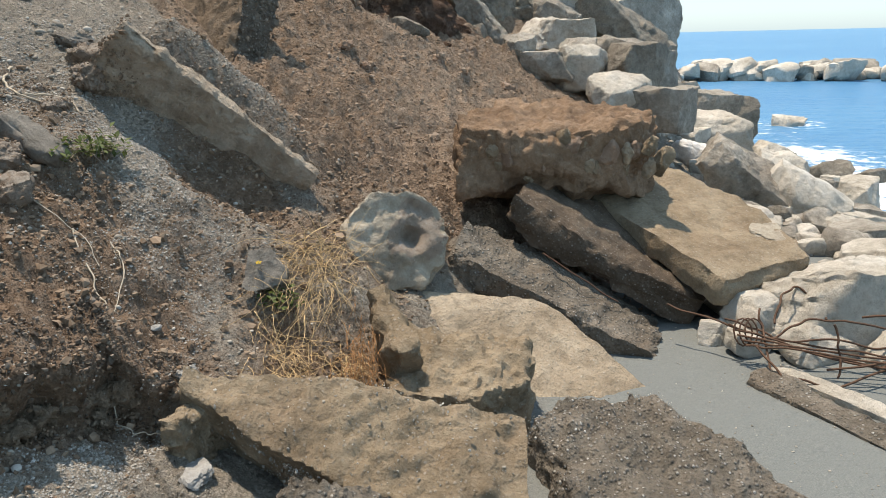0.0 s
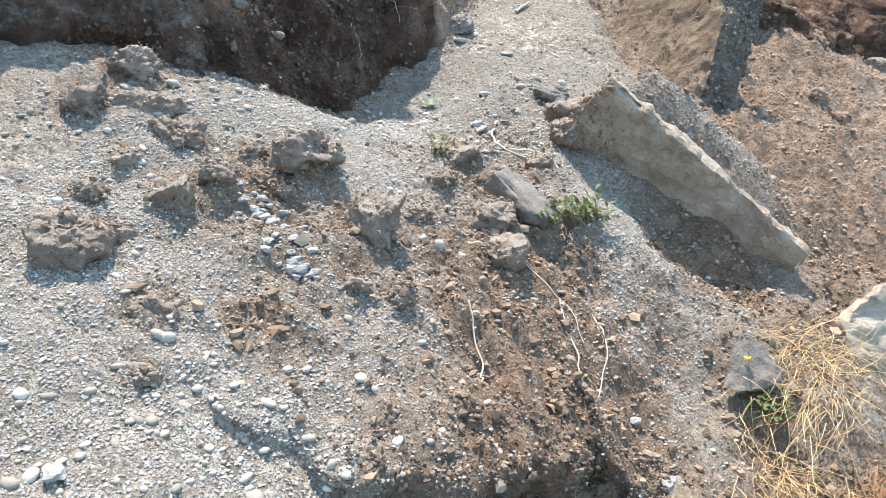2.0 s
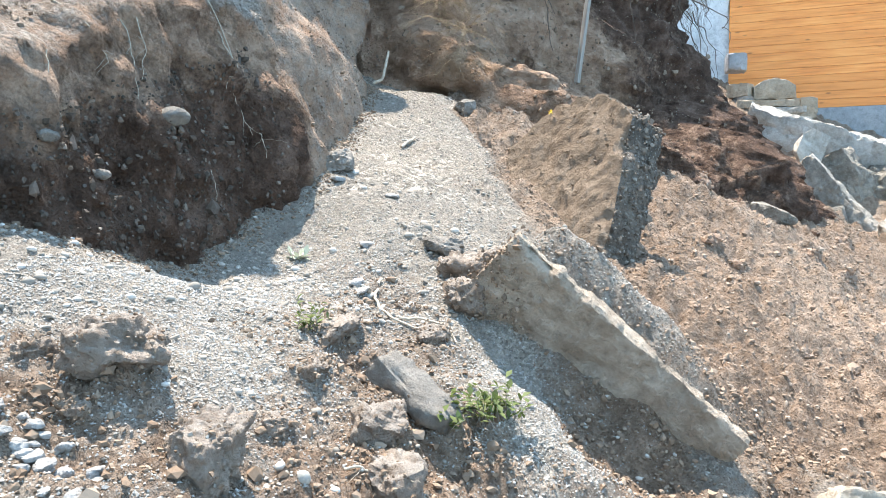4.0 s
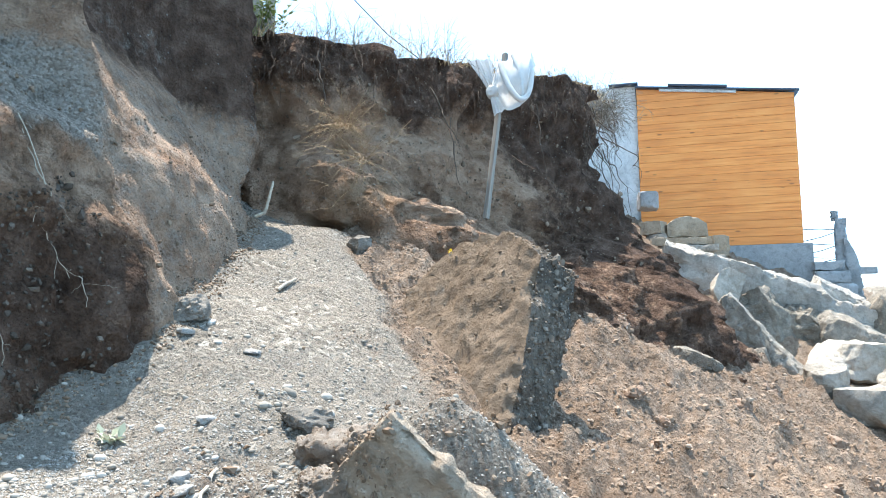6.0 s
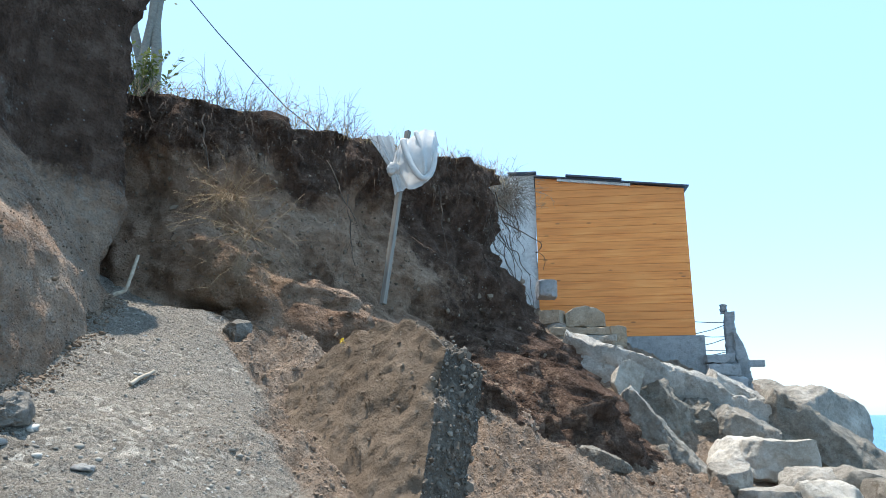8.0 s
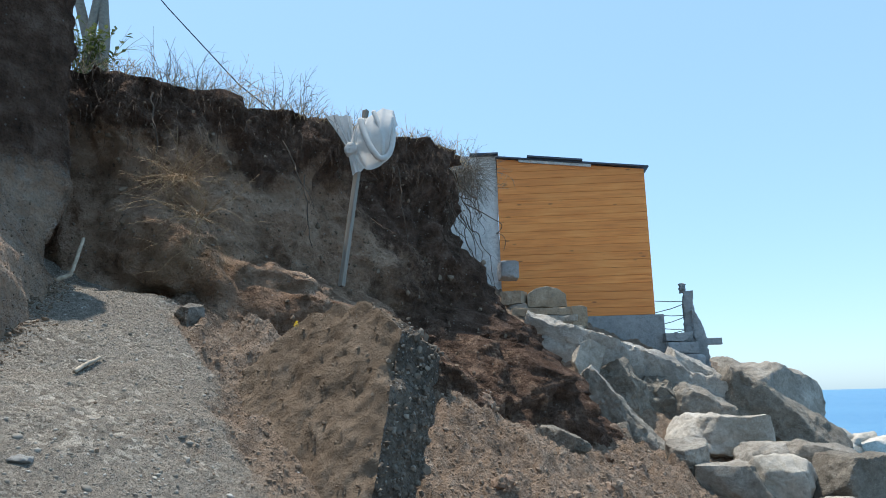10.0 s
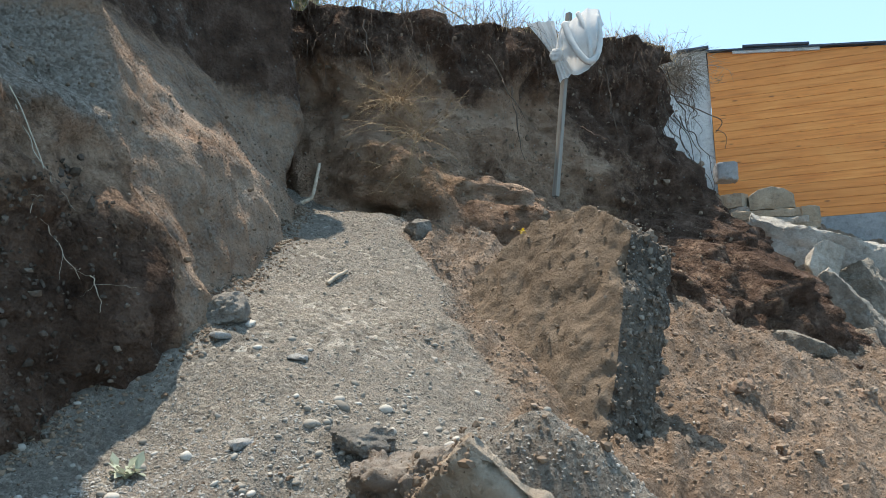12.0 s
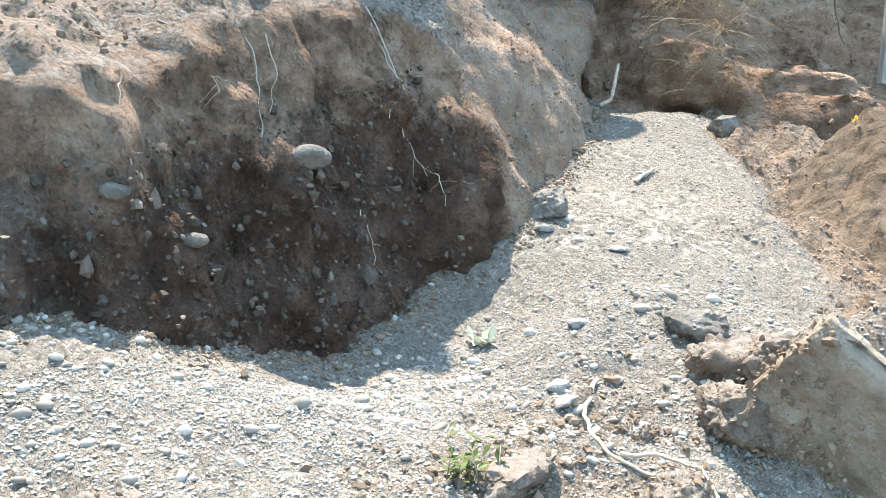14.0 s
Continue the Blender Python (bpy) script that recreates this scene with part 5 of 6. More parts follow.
scatter("soil_crumbs", "loose brown crumbs of soil", CRUMBS, x, y, np.clip(rs.lognormal(-4.5, 0.55, len(x)), 0.006, 0.05), 3, 1, (1, 0.85, 0.75), 0.2, 0.32)
x, y = strewn(1500, -2.6, 0.2, 1.7, 4.8, lambda x, y: brown(x, y) * 0.6)
scatter("pebbles", "small pale pebbles stuck in the brown soil", PEBBLES, x, y, np.clip(rs.lognormal(-4.1, 0.4, len(x)), 0.008, 0.05), 4)
x, y = strewn(19000, -2.9, 1.5, 4.6, 10.2, lambda x, y: brown(x, y))
scatter("soil_crumbs", "loose reddish crumbs of soil on the upper slope", RED_CRUMBS, x, y, np.clip(rs.lognormal(-4.35, 0.5, len(x)), 0.007, 0.045), 5, 1, (1, 0.88, 0.8), 0.35, 0.22)
x, y = strewn(5000, 1.3, 6.0, 4.3, 14.0, lambda x, y: np.clip((x - 1.5) * 0.7, 0, 1) * (land(x, y) > SEA - 0.1))
scatter("shingle", "grey shingle between the shore boulders", PEBBLES, x, y, np.clip(rs.lognormal(-2.5, 0.5, len(x)), 0.04, 0.22), 6, 1, jag=0.12)
x, y = strewn(900, 0.6, 3.0, 1.5, 4.6, lambda x, y: 0.6 + 0 * x)
scatter("pebbles", "tiny pebbles on the beach sand", PEBBLES, x, y, np.clip(rs.lognormal(-4.6, 0.4, len(x)), 0.005, 0.025), 7)


def studded(name, label, co, n, seed, material, lo, hi, sink=0.0):
    """Small stones and crumbs stuck in a surface, given by its points."""
    rng = np.random.RandomState(seed)
    p = co[rng.randint(0, len(co), n)] + rng.normal(size=(n, 3)) * 0.012
    size = np.clip(rng.lognormal(math.log(lo) + 0.4, 0.5, n), lo, hi)
    bm = bmesh.new()
    bmesh.ops.create_icosphere(bm, subdivisions=1, radius=0.5)
    bv, bf = np.array([v.co[:] for v in bm.verts]), np.array([[v.index for v in f.verts] for f in bm.faces])
    bm.free()
    v = bv[None] * (1 + 0.28 * rng.normal(size=(n, len(bv), 1))) * (1 + 0.2 * rng.normal(size=(n, 1, 3))) * size[:, None, None] + p[:, None]
    ob = new(name, mesh_from(name, v.reshape(-1, 3), (bf[None] + (np.arange(n) * len(bv))[:, None, None]).reshape(-1, 3).tolist(), material, smooth=False))
    return tagged(ob, label, "gravel", kind="stuff")


def face_of(ob, keep):
    """The points of an object in the world that keep(x, y, z) chooses."""
    m = np.array(ob.matrix_world)
    co = np.array([v.co[:] for v in ob.data.vertices]) @ m[:3, :3].T + m[:3, 3]
    return co[keep(*co.T)]


studded("cliff_stones", "small stones and crumbs stuck in the dark cliff", face_of(left_cliff, lambda x, y, z: (y > 2.3) & (y < 4.4) & (z > 1.5) & (z < 2.25 + 0.33 * (y - 3.0))), 2400, 1, SHADED_BITS, 0.008, 0.05)
studded("cliff_stones", "pale gravel stuck in the corner face of the cliff", face_of(left_cliff, lambda x, y, z: (y > 4.5) & (y < 6.6) & (z > 1.9) & (z < 3.4)), 900, 2, CRUMBS, 0.006, 0.03)
studded("cliff_stones", "pale gravel on the cliff ledge", face_of(left_cliff, lambda x, y, z: (y > 2.4) & (y < 4.4) & (z > ledge_rise(y) + 0.08) & (z < 3.5)), 900, 3, CRUMBS, 0.008, 0.03)
studded("cliff_stones", "brown crumbs on the north cliff", face_of(back_cliff, lambda x, y, z: (x > -4.2) & (x < -0.8) & (y < 11) & (z > 2.2) & (z < 4.5)), 1600, 4, CRUMBS, 0.01, 0.06)

lumps = [ob for ob in bpy.data.objects if ob.name.startswith("soil_clod") and ob.type == "MESH"]
near_lumps = np.concatenate([face_of(ob, lambda x, y, z: y < 5) for ob in lumps])
studded("soil_crumbs", "crumbs of soil stuck to the clods", near_lumps, 6000, 5, CRUMBS, 0.005, 0.022)
studded("pebbles", "small pebbles stuck to the clods", near_lumps, 220, 6, PEBBLES, 0.005, 0.018)
studded("soil_crumbs", "reddish crumbs stuck to the upper clods", np.concatenate([face_of(ob, lambda x, y, z: y > 5) for ob in lumps if ob.location.y > 5]), 1200, 7, RED_CRUMBS, 0.014, 0.06)
lip = (drop > 0.08) & (across > -0.16) & (across < 0.07)
studded("soil_crumbs", "dark crumbs hanging in the broken edge of the bank", np.stack([xs + px, ys + py, Z - 0.004], 1)[lip], 4500, 8, DARK_CRUMBS, 0.005, 0.032)
cut = np.array([v.co[:] for v in upright.data.vertices])
cut_n = np.array([v.normal[:] for v in upright.data.vertices]) @ np.array((UP_X, UP_Y, UP_Z)).T
cut = cut + np.array(upright.matrix_world.translation)
studded("pebbles", "dark pebbles set in the broken edge of the upright slab", cut[cut_n[:, 0] > 0.75], 900, 9, DARK_BITS, 0.01, 0.05)
studded("soil_crumbs", "brown crumbs stuck to the upright slab", cut[cut_n[:, 2] > 0.6], 500, 10, CRUMBS, 0.006, 0.02)
studded("soil_crumbs", "soil and grit on the upper end of the long slab", face_of(long_slab, lambda x, y, z: x < -1.72), 1200, 11, CRUMBS, 0.006, 0.03)
foot = face_of(left_cliff, lambda x, y, z: (y > 2.2) & (y < 6.9) & (np.abs(z - heights(x, y) - 0.01) < 0.03))
pick = rs.randint(0, len(foot), 3200)
fx, fy = foot[pick, 0] + np.abs(rs.normal(size=3200)) * 0.06, foot[pick, 1] + rs.normal(size=3200) * 0.04
scatter("soil_crumbs", "crumbs fallen along the foot of the cliff", CRUMBS, fx, fy, np.clip(rs.lognormal(-4.7, 0.5, len(fx)), 0.006, 0.035), 21, 1, (1, 0.85, 0.7), 0.3, 0.3)
front_face = np.concatenate([face_of(ob, lambda x, y, z: z > 0) for ob in bpy.data.objects if ob.name.startswith("concrete_slab") and ob.type == "MESH" and ob.location.y < 2.7])
studded("pebbles", "grit and small pebbles in the front slabs", front_face, 4200, 12, PEBBLES, 0.003, 0.013)


# ---- the house ----
def house():
    root = tagged(new("house"), "small house with a varnished pine plank wall on a grey plinth", "house")
    root.matrix_world = pose(0.3, 14.8, 3.38)
    eaves = lambda x: 2.82 - (x + 1.28) * 0.118  # noqa: E731
    bm = bmesh.new()
    box(bm, (-1.25, 0.03, 0.0), (1.24, 3.2, 2.45))
    part("wall", bm, PLASTER, root)
    n = 21
    for i in range(n):
        a, b = 2.84 * i / n, 2.84 * (i + 1) / n
        bm = bmesh.new()
        box(bm, (-1.28, -0.022, a + 0.0015), (1.25, 0.026, b - 0.0015), 0.004)
        if b > eaves(1.25):
            bmesh.ops.bisect_plane(bm, geom=bm.verts[:] + bm.edges[:] + bm.faces[:], plane_co=(0, 0, eaves(0)), plane_no=(0.118, 0, 1), clear_outer=True)
            rim = [e for e in bm.edges if e.is_boundary]
            if rim:
                bmesh.ops.holes_fill(bm, edges=rim)
        if bm.faces:
            part("plank", bm, PINE, root)
        else:
            bm.free()
    bm = bmesh.new()
    box(bm, (-1.2, -0.06, -0.75), (1.38, 3.25, -0.004), 0.012)
    part("plinth", bm, PLINTH, root, "grey rendered plinth")
    wall = rock_mesh("side_wall", (1.0, 3.0, 3.6), PLASTER, 61, n=26, cuts=0, rough=0.03, lumps=6)
    w = part("side_wall", wall, PLASTER, root, "rough whitewashed side wall")
    w.location = (-1.79, 1.58, 1.13)
    bm = bmesh.new()
    box(bm, (-1.3, -0.1, 0.0), (1.32, 3.3, 0.03), 0.006)
    for v in bm.verts:
        v.co.z += eaves(v.co.x) + 0.012 + 0.02 * math.sin(v.co.x * 2.2)
    part("roof", bm, TIN, root, "dark sheet-metal roof")
    for x0, x1, lift, y0 in ((-1.75, -1.25, 0.09, -0.05), (-0.75, 0.2, 0.035, -0.16)):
        bm = bmesh.new()
        box(bm, (x0, y0, 0.0), (x1, 2.6, 0.035), 0.006)
        for v in bm.verts:
            v.co.z += eaves(max(v.co.x, -1.28)) + lift
        part("roof_sheet", bm, TIN, root, "loose dark metal sheet")
    bm = bmesh.new()
    box(bm, (-0.9, -0.065, 2.66), (0.35, -0.024, 2.72), 0.006)
    for v in bm.verts:
        v.co.z += eaves(v.co.x) - eaves(-0.4) + 0.02
    part("flashing", bm, PLASTER, root, "pale metal flashing under the roof")
    return root


house()

# broken masonry between the cliff and the house
for i, (x, y, z, size, yaw, ob_label, mat) in enumerate((
        (-0.3, 13.75, 3.6, (0.62, 0.16, 0.34), 8, "upright half-round slab of grey concrete beside the house", PALE_CONCRETE),
        (-0.36, 13.65, 3.34, (1.0, 0.4, 0.13), 4, "long pale concrete step fragment beside the house", PALE_CONCRETE),
        (-0.3, 13.62, 3.2, (0.9, 0.36, 0.16), -3, "broken pale step under the step fragment", BOULDER),
        (0.16, 13.6, 3.24, (0.24, 0.3, 0.32), 6, "pale concrete block beside the house", PALE_CONCRETE),
        (-0.86, 13.9, 4.05, (0.3, 0.4, 0.26), 8, "grey concrete stump in front of the house wall", PLINTH),
        (-0.8, 13.7, 3.58, (0.34, 0.3, 0.2), -20, "broken grey block beside the house", PALE_CONCRETE),
        (1.86, 14.75, 2.98, (0.46, 0.34, 0.14), 5, "upper grey concrete block stacked beside the plinth", PLINTH),
        (1.9, 14.75, 2.8, (0.5, 0.36, 0.2), 2, "middle grey concrete block stacked beside the plinth", PLINTH),
        (1.94, 14.75, 2.58, (0.6, 0.4, 0.24), 7, "lower grey concrete block stacked beside the plinth", PLINTH))):
    arch = ((40, 0.86), (65, 0.84), (115, 0.84), (140, 0.86)) if i == 0 else ()
    axes = ((1, 0, 0), (0, 0, 1), (0, -1, 0)) if i == 0 else None
    if i == 0:
        size = (size[0], size[2], size[1])
    ob = new("masonry_block", rock_mesh("masonry_block", size, mat, 70 + i, n=24, cuts=1, rough=0.02, flat=0.7, depth=0.97, chip=0.02, sides=arch, axes=axes))
    ob.matrix_world = pose(x, y, z, 0, 0, yaw)
    tagged(ob, ob_label, "block", "broken masonry by the house")
for i, (x, y, s) in enumerate(((-0.75, 13.6, 0.3), (-0.4, 13.4, 0.3), (0.1, 13.4, 0.4), (-0.5, 14.1, 0.5))):
    boulder(x, y, (s, s * 0.8, s * 0.75), 80 + i, BOULDER, i * 40, sink=0.45)


def fence():
    root = tagged(new("fence"), "broken concrete fence post with wires beside the house", "fence")
    part("post", rock_mesh("post", (0.15, 0.15, 1.1), PLINTH, 91, n=26, cuts=3, rough=0.035, depth=0.92, lumps=9, chip=0.03), PLINTH, root).location = (2.13, 14.95, 3.22)
    part("post_top", rock_mesh("post_top", (0.08, 0.08, 0.16), PLINTH, 93, n=10, cuts=4, rough=0.03, depth=0.85, lumps=4), PLINTH, root).location = (2.06, 14.95, 3.82)
    stub = part("post_stump", rock_mesh("post_stump", (0.17, 0.16, 1.15), PLINTH, 92, n=26, cuts=5, rough=0.05, depth=0.84, lumps=8, chip=0.04), PLINTH, root, "ragged broken post leaning on the first")
    stub.location, stub.rotation_euler = (2.27, 14.9, 2.86), (0, -0.1, 0)
    bm = bmesh.new()
    box(bm, (2.3, 14.88, 2.86), (2.62, 14.98, 2.97), 0.008)
    part("beam", bm, PLINTH, root)
    for z0, z1 in ((3.62, 3.6), (3.42, 3.56), (3.38, 3.36), (3.2, 3.34), (3.16, 3.13), (3.04, 3.12)):
        v, f = tube([(1.58, 14.95, z0), (1.85, 14.95, (z0 + z1) / 2 - 0.01), (2.08, 14.95, z1)], 0.007, 0.007, 5)
        part("wire", mesh_from("wire", v, f, TIN), TIN, root)


fence()


# ---- roots, grass and weeds ----
from mathutils.bvhtree import BVHTree  # noqa: E402


def tree_of(ob):
    me = ob.data
    return BVHTree.FromPolygons([v.co[:] for v in me.vertices], [p.vertices[:] for p in me.polygons])


WEST, NORTH = tree_of(left_cliff), tree_of(back_cliff)


def wiggle(points, rng, amount, parts=4):
    """A crooked line through the points."""
    pts = [Vector(p) for p in points]
    out = []
    for a, b in zip(pts, pts[1:]):
        for k in range(parts):
            j = Vector((rng.uniform(-1, 1), rng.uniform(-1, 1), rng.uniform(-1, 1))) * amount * (0 if k == 0 and a is pts[0] else 1)
            out.append(a.lerp(b, k / parts) + j)
    out.append(pts[-1])
    for _ in range(2):  # round the bends
        out = [out[0]] + [q for a, b in zip(out, out[1:]) for q in (a.lerp(b, 0.25), a.lerp(b, 0.75))] + [out[-1]]
    return out


def root_thing(name, label, points, r0, r1, seed, material=ROOT, wig=0.012, branches=0, category="root", group=""):
    rng = random.Random(seed)
    line = wiggle(points, rng, wig)
    v, f = tube(line, r0, r1, 6)
    for _ in range(branches):
        k = rng.randrange(1, len(line) - 1)
        d = Vector((rng.uniform(-1, 1), rng.uniform(-1, 1), rng.uniform(-1.2, 0.3))) * rng.uniform(0.04, 0.12)
        tube(wiggle([line[k], line[k] + d * 0.6, line[k] + d], rng, 0.006, 3), r1 * 0.8, r1 * 0.3, 4, v, f)
    return tagged(new(name, mesh_from(name, v, f, material)), label, category, group)


def on_west(y, z, off=0.012):
    hit = WEST.ray_cast(Vector((-1.8, y, z)), Vector((-1, 0, 0)))[0]
    return (hit.x + off, y, z) if hit else (-3.2, y, z)


def on_ground(x, y, off=0.012):
    return (x, y, ground_at(x, y) + off)


HANG = "thin pale roots hanging down the dark cliff"
for i, (line, r) in enumerate((
        (((4.08, 2.95), (4.13, 2.72), (4.14, 2.57), (4.08, 2.45)), 0.005), (((4.08, 2.9), (4.13, 2.62), (4.16, 2.4), (4.22, 2.32), (4.28, 2.24)), 0.0045),
        (((3.5, 2.8), (3.56, 2.64), (3.55, 2.5), (3.51, 2.33)), 0.005), (((3.3, 2.72), (3.3, 2.59), (3.38, 2.46)), 0.005), (((3.04, 2.45), (3.02, 2.38), (3.02, 2.2)), 0.004),
        (((4.3, 2.25), (4.32, 2.2), (4.31, 2.12)), 0.004), (((3.92, 2.1), (3.94, 2.02), (3.95, 1.9)), 0.004), (((3.6, 2.7), (3.62, 2.55), (3.57, 2.42)), 0.004))):
    root_thing("hanging_root", HANG, [on_west(y, z) for y, z in line], r * 0.6, r * 0.25, 400 + i, wig=0.01, branches=5, group="roots on the cliff")
for i, line in enumerate((
        ((-1.6, 2.97), (-1.5, 2.87), (-1.41, 2.76), (-1.29, 2.48), (-1.19, 2.44), (-1.12, 2.5)), ((-1.48, 3.03), (-1.4, 2.97), (-1.36, 2.74)), ((-1.75, 2.5), (-1.66, 2.42), (-1.6, 2.3)),
        ((-1.94, 2.86), (-1.84, 2.95), (-1.73, 2.97), (-1.58, 2.97), (-1.47, 2.89)))):
    root_thing("soil_root", "thin pale root running over the brown soil", [on_ground(x, y, 0.02) for x, y in line], 0.004, 0.0018, 420 + i, wig=0.014, branches=4, group="roots in the soil")
root_thing("dry_twig", "long bent dry stem lying on the gravel", [on_ground(x, y, 0.015) for x, y in ((-2.43, 4.12), (-2.38, 3.94), (-2.32, 3.86), (-2.22, 3.79), (-2.09, 3.8))], 0.008, 0.004, 430, wig=0.008, category="twig")
root_thing("dry_twig", "thin dry stem lying beside the slab", [on_ground(x, y, 0.015) for x, y in ((-2.2, 3.81), (-2.13, 3.89), (-2.03, 3.91), (-1.95, 3.83))], 0.006, 0.003, 431, wig=0.008, category="twig")
root_thing("stick", "short bleached stick on the gravel", [on_ground(-2.99, 5.6, 0.015), on_ground(-2.98, 5.68, 0.018), on_ground(-2.96, 5.76, 0.02)], 0.012, 0.008, 432, wig=0.003, category="stick")
root_thing("bent_root", "bleached bent root at the cliff corner", [(-3.5, 6.22, 2.8), (-3.44, 6.24, 2.83), (-3.42, 6.26, 2.92), (-3.4, 6.28, 3.05)], 0.013, 0.01, 433, wig=0.004, category="root")
root_thing("iron_rod", "thin rusty rod lying on the dark slab", [(0.5, 4.42, 0.34), (0.72, 4.36, 0.2), (0.95, 4.3, 0.06)], 0.006, 0.005, 434, RUST, 0.006, category="rod")
for i, (y, z) in enumerate(((3.66, 2.27), (2.98, 2.13), (3.2, 2.0))):
    p = on_west(y, z, 0.0)
    s = (0.1, 0.055, 0.05)[i]
    ob = new("cobble", rock_mesh("cobble", (s, s * 1.25, s * 0.7), SLATE, 440 + i, n=10, cuts=2, rough=0.004, rounding=0.9))
    ob.matrix_world = pose(p[0] + s * 0.1, p[1], p[2], 0, 0, 5 * i)
    tagged(ob, "pale rounded cobble stuck in the cliff", "stone", "cobbles in the cliff")


def blades(rng, n, base, spread, lean, length, r, bend=0.5, gravity=0.3, segs=5, sides=3, verts=None, faces=None):
    """Thin curved stalks from round base; lean: their usual direction."""
    verts = [] if verts is None else verts
    faces = [] if faces is None else faces
    for _ in range(n):
        p = Vector(base) + Vector((rng.gauss(0, spread[0]), rng.gauss(0, spread[1]), rng.gauss(0, spread[2])))
        d = (Vector(lean) + Vector((rng.gauss(0, bend), rng.gauss(0, bend), rng.gauss(0, bend)))).normalized()
        ln = length * rng.uniform(0.4, 1.15)
        pts = [p.copy()]
        for _k in range(segs):
            d = (d + Vector((rng.gauss(0, 0.16), rng.gauss(0, 0.16), rng.gauss(0, 0.16) - gravity / segs))).normalized()
            p = p + d * (ln / segs)
            pts.append(p.copy())
        tube(pts, r, r * 0.35, sides, verts, faces)
    return verts, faces


rg = random.Random(9)
v, f = blades(rg, 130, (-0.78, 3.62, 0.56), (0.11, 0.09, 0.05), (0.1, -0.25, 0.7), 0.36, 0.0017, 0.75, 0.9, 8)
tuft = tagged(new("grass_tuft", mesh_from("grass_tuft", v, f, STRAW)), "tuft of dry straw-coloured grass below the slab", "grass")
v, f = blades(rg, 100, (-0.72, 3.4, 0.48), (0.12, 0.14, 0.05), (0.1, -0.7, -0.2), 0.36, 0.0016, 0.5, 0.4, 8)
part("fallen_straw", mesh_from("fallen_straw", v, f, STRAW), STRAW, tuft)
v, f = [], []
for _ in range(46):
    x, y = rg.uniform(-0.95, -0.42), rg.uniform(2.8, 3.25)
    blades(rg, 11, on_ground(x, y, 0.03), (0.05, 0.06, 0.015), (0.35, -0.8, -0.05), 0.2, 0.0015, 0.7, 0.25, 6, verts=v, faces=f)
tagged(new("straw_mat", mesh_from("straw_mat", v, f, STRAW)), "mat of fallen dry grass behind the front slab", "grass", kind="stuff")
v, f = blades(rg, 140, (-0.43, 3.02, 0.3), (0.05, 0.09, 0.08), (0.1, -0.3, -0.9), 0.2, 0.0015, 0.4, 0.3, 7)
tagged(new("root_tuft", mesh_from("root_tuft", v, f, plain_material("rust_brown_roots", (0.4, 0.21, 0.09), 0.85, 0.3, 30.0, random_by=0.5))), "hanging rust-brown fibres beside the concrete shard", "root")


def weed(name, label, base, n, size, leaf, seed, stalk=0.12, lean=(0, 0, 1), material=LEAF):
    """A small leafy plant: stems with bent leaf blades."""
    rng = random.Random(seed)
    root = tagged(new(name), label, "weed")
    sv, sf, lv, lf = [], [], [], []
    for _ in range(n):
        d = (Vector(lean) + Vector((rng.gauss(0, 0.55), rng.gauss(0, 0.55), rng.gauss(0, 0.25)))).normalized()
        p0 = Vector(base) + Vector((rng.gauss(0, size * 0.25), rng.gauss(0, size * 0.25), -0.01))
        p1 = p0 + d * stalk * rng.uniform(0.5, 1.2)
        tube([p0, p0.lerp(p1, 0.5) + Vector((0, 0, 0.005)), p1], 0.002, 0.001, 3, sv, sf)
        for k in range(5):
            q = p0.lerp(p1, rng.uniform(0.35, 1.0))
            a = Vector((rng.gauss(0, 1), rng.gauss(0, 1), rng.gauss(0.3, 0.5))).normalized()
            s = a.cross(Vector((0.2, 0.1, 1))).normalized() * leaf * 0.28
            ln = leaf * rng.uniform(0.6, 1.2)
            m = q + a * ln * 0.5 + Vector((0, 0, ln * 0.12))
            b0 = len(lv)
            lv.extend([tuple(q), tuple(m + s), tuple(q + a * ln), tuple(m - s), tuple(m - Vector((0, 0, ln * 0.1)))])
            lf.extend([(b0, b0 + 1, b0 + 4), (b0 + 1, b0 + 2, b0 + 4), (b0 + 2, b0 + 3, b0 + 4), (b0 + 3, b0, b0 + 4)])
    part("stem", mesh_from("stem", sv, sf, TWIG), TWIG, root)
    part("foliage", mesh_from("foliage", lv, lf, material), material, root)
    return root


weed("weed", "green leafy weed on the soil below the long slab", on_ground(-1.68, 3.46), 34, 0.22, 0.045, 1)
weed("weed", "small green weed beside the blue-grey stone", on_ground(-1.8, 3.3), 10, 0.1, 0.045, 2)
weed("weed", "green sprig in the dry grass", on_ground(-0.86, 3.36), 26, 0.16, 0.04, 3, 0.1)
weed("weed", "pale green weed by the earth ridge", on_ground(-2.37, 3.38), 14, 0.13, 0.035, 4)
weed("weed", "wilted pale green leaves on the gravel", on_ground(-2.86, 4.1, 0.01), 5, 0.06, 0.06, 5, 0.02, material=PALE_LEAF)
weed("weed", "yellow flower behind the upright slab", (-2.05, 5.95, 2.46), 3, 0.02, 0.02, 6, 0.06, material=YELLOW)
weed("lichen", "yellow lichen patch on the grey stone", (-0.955, 3.36, 0.63), 5, 0.02, 0.014, 7, 0.006, material=YELLOW)


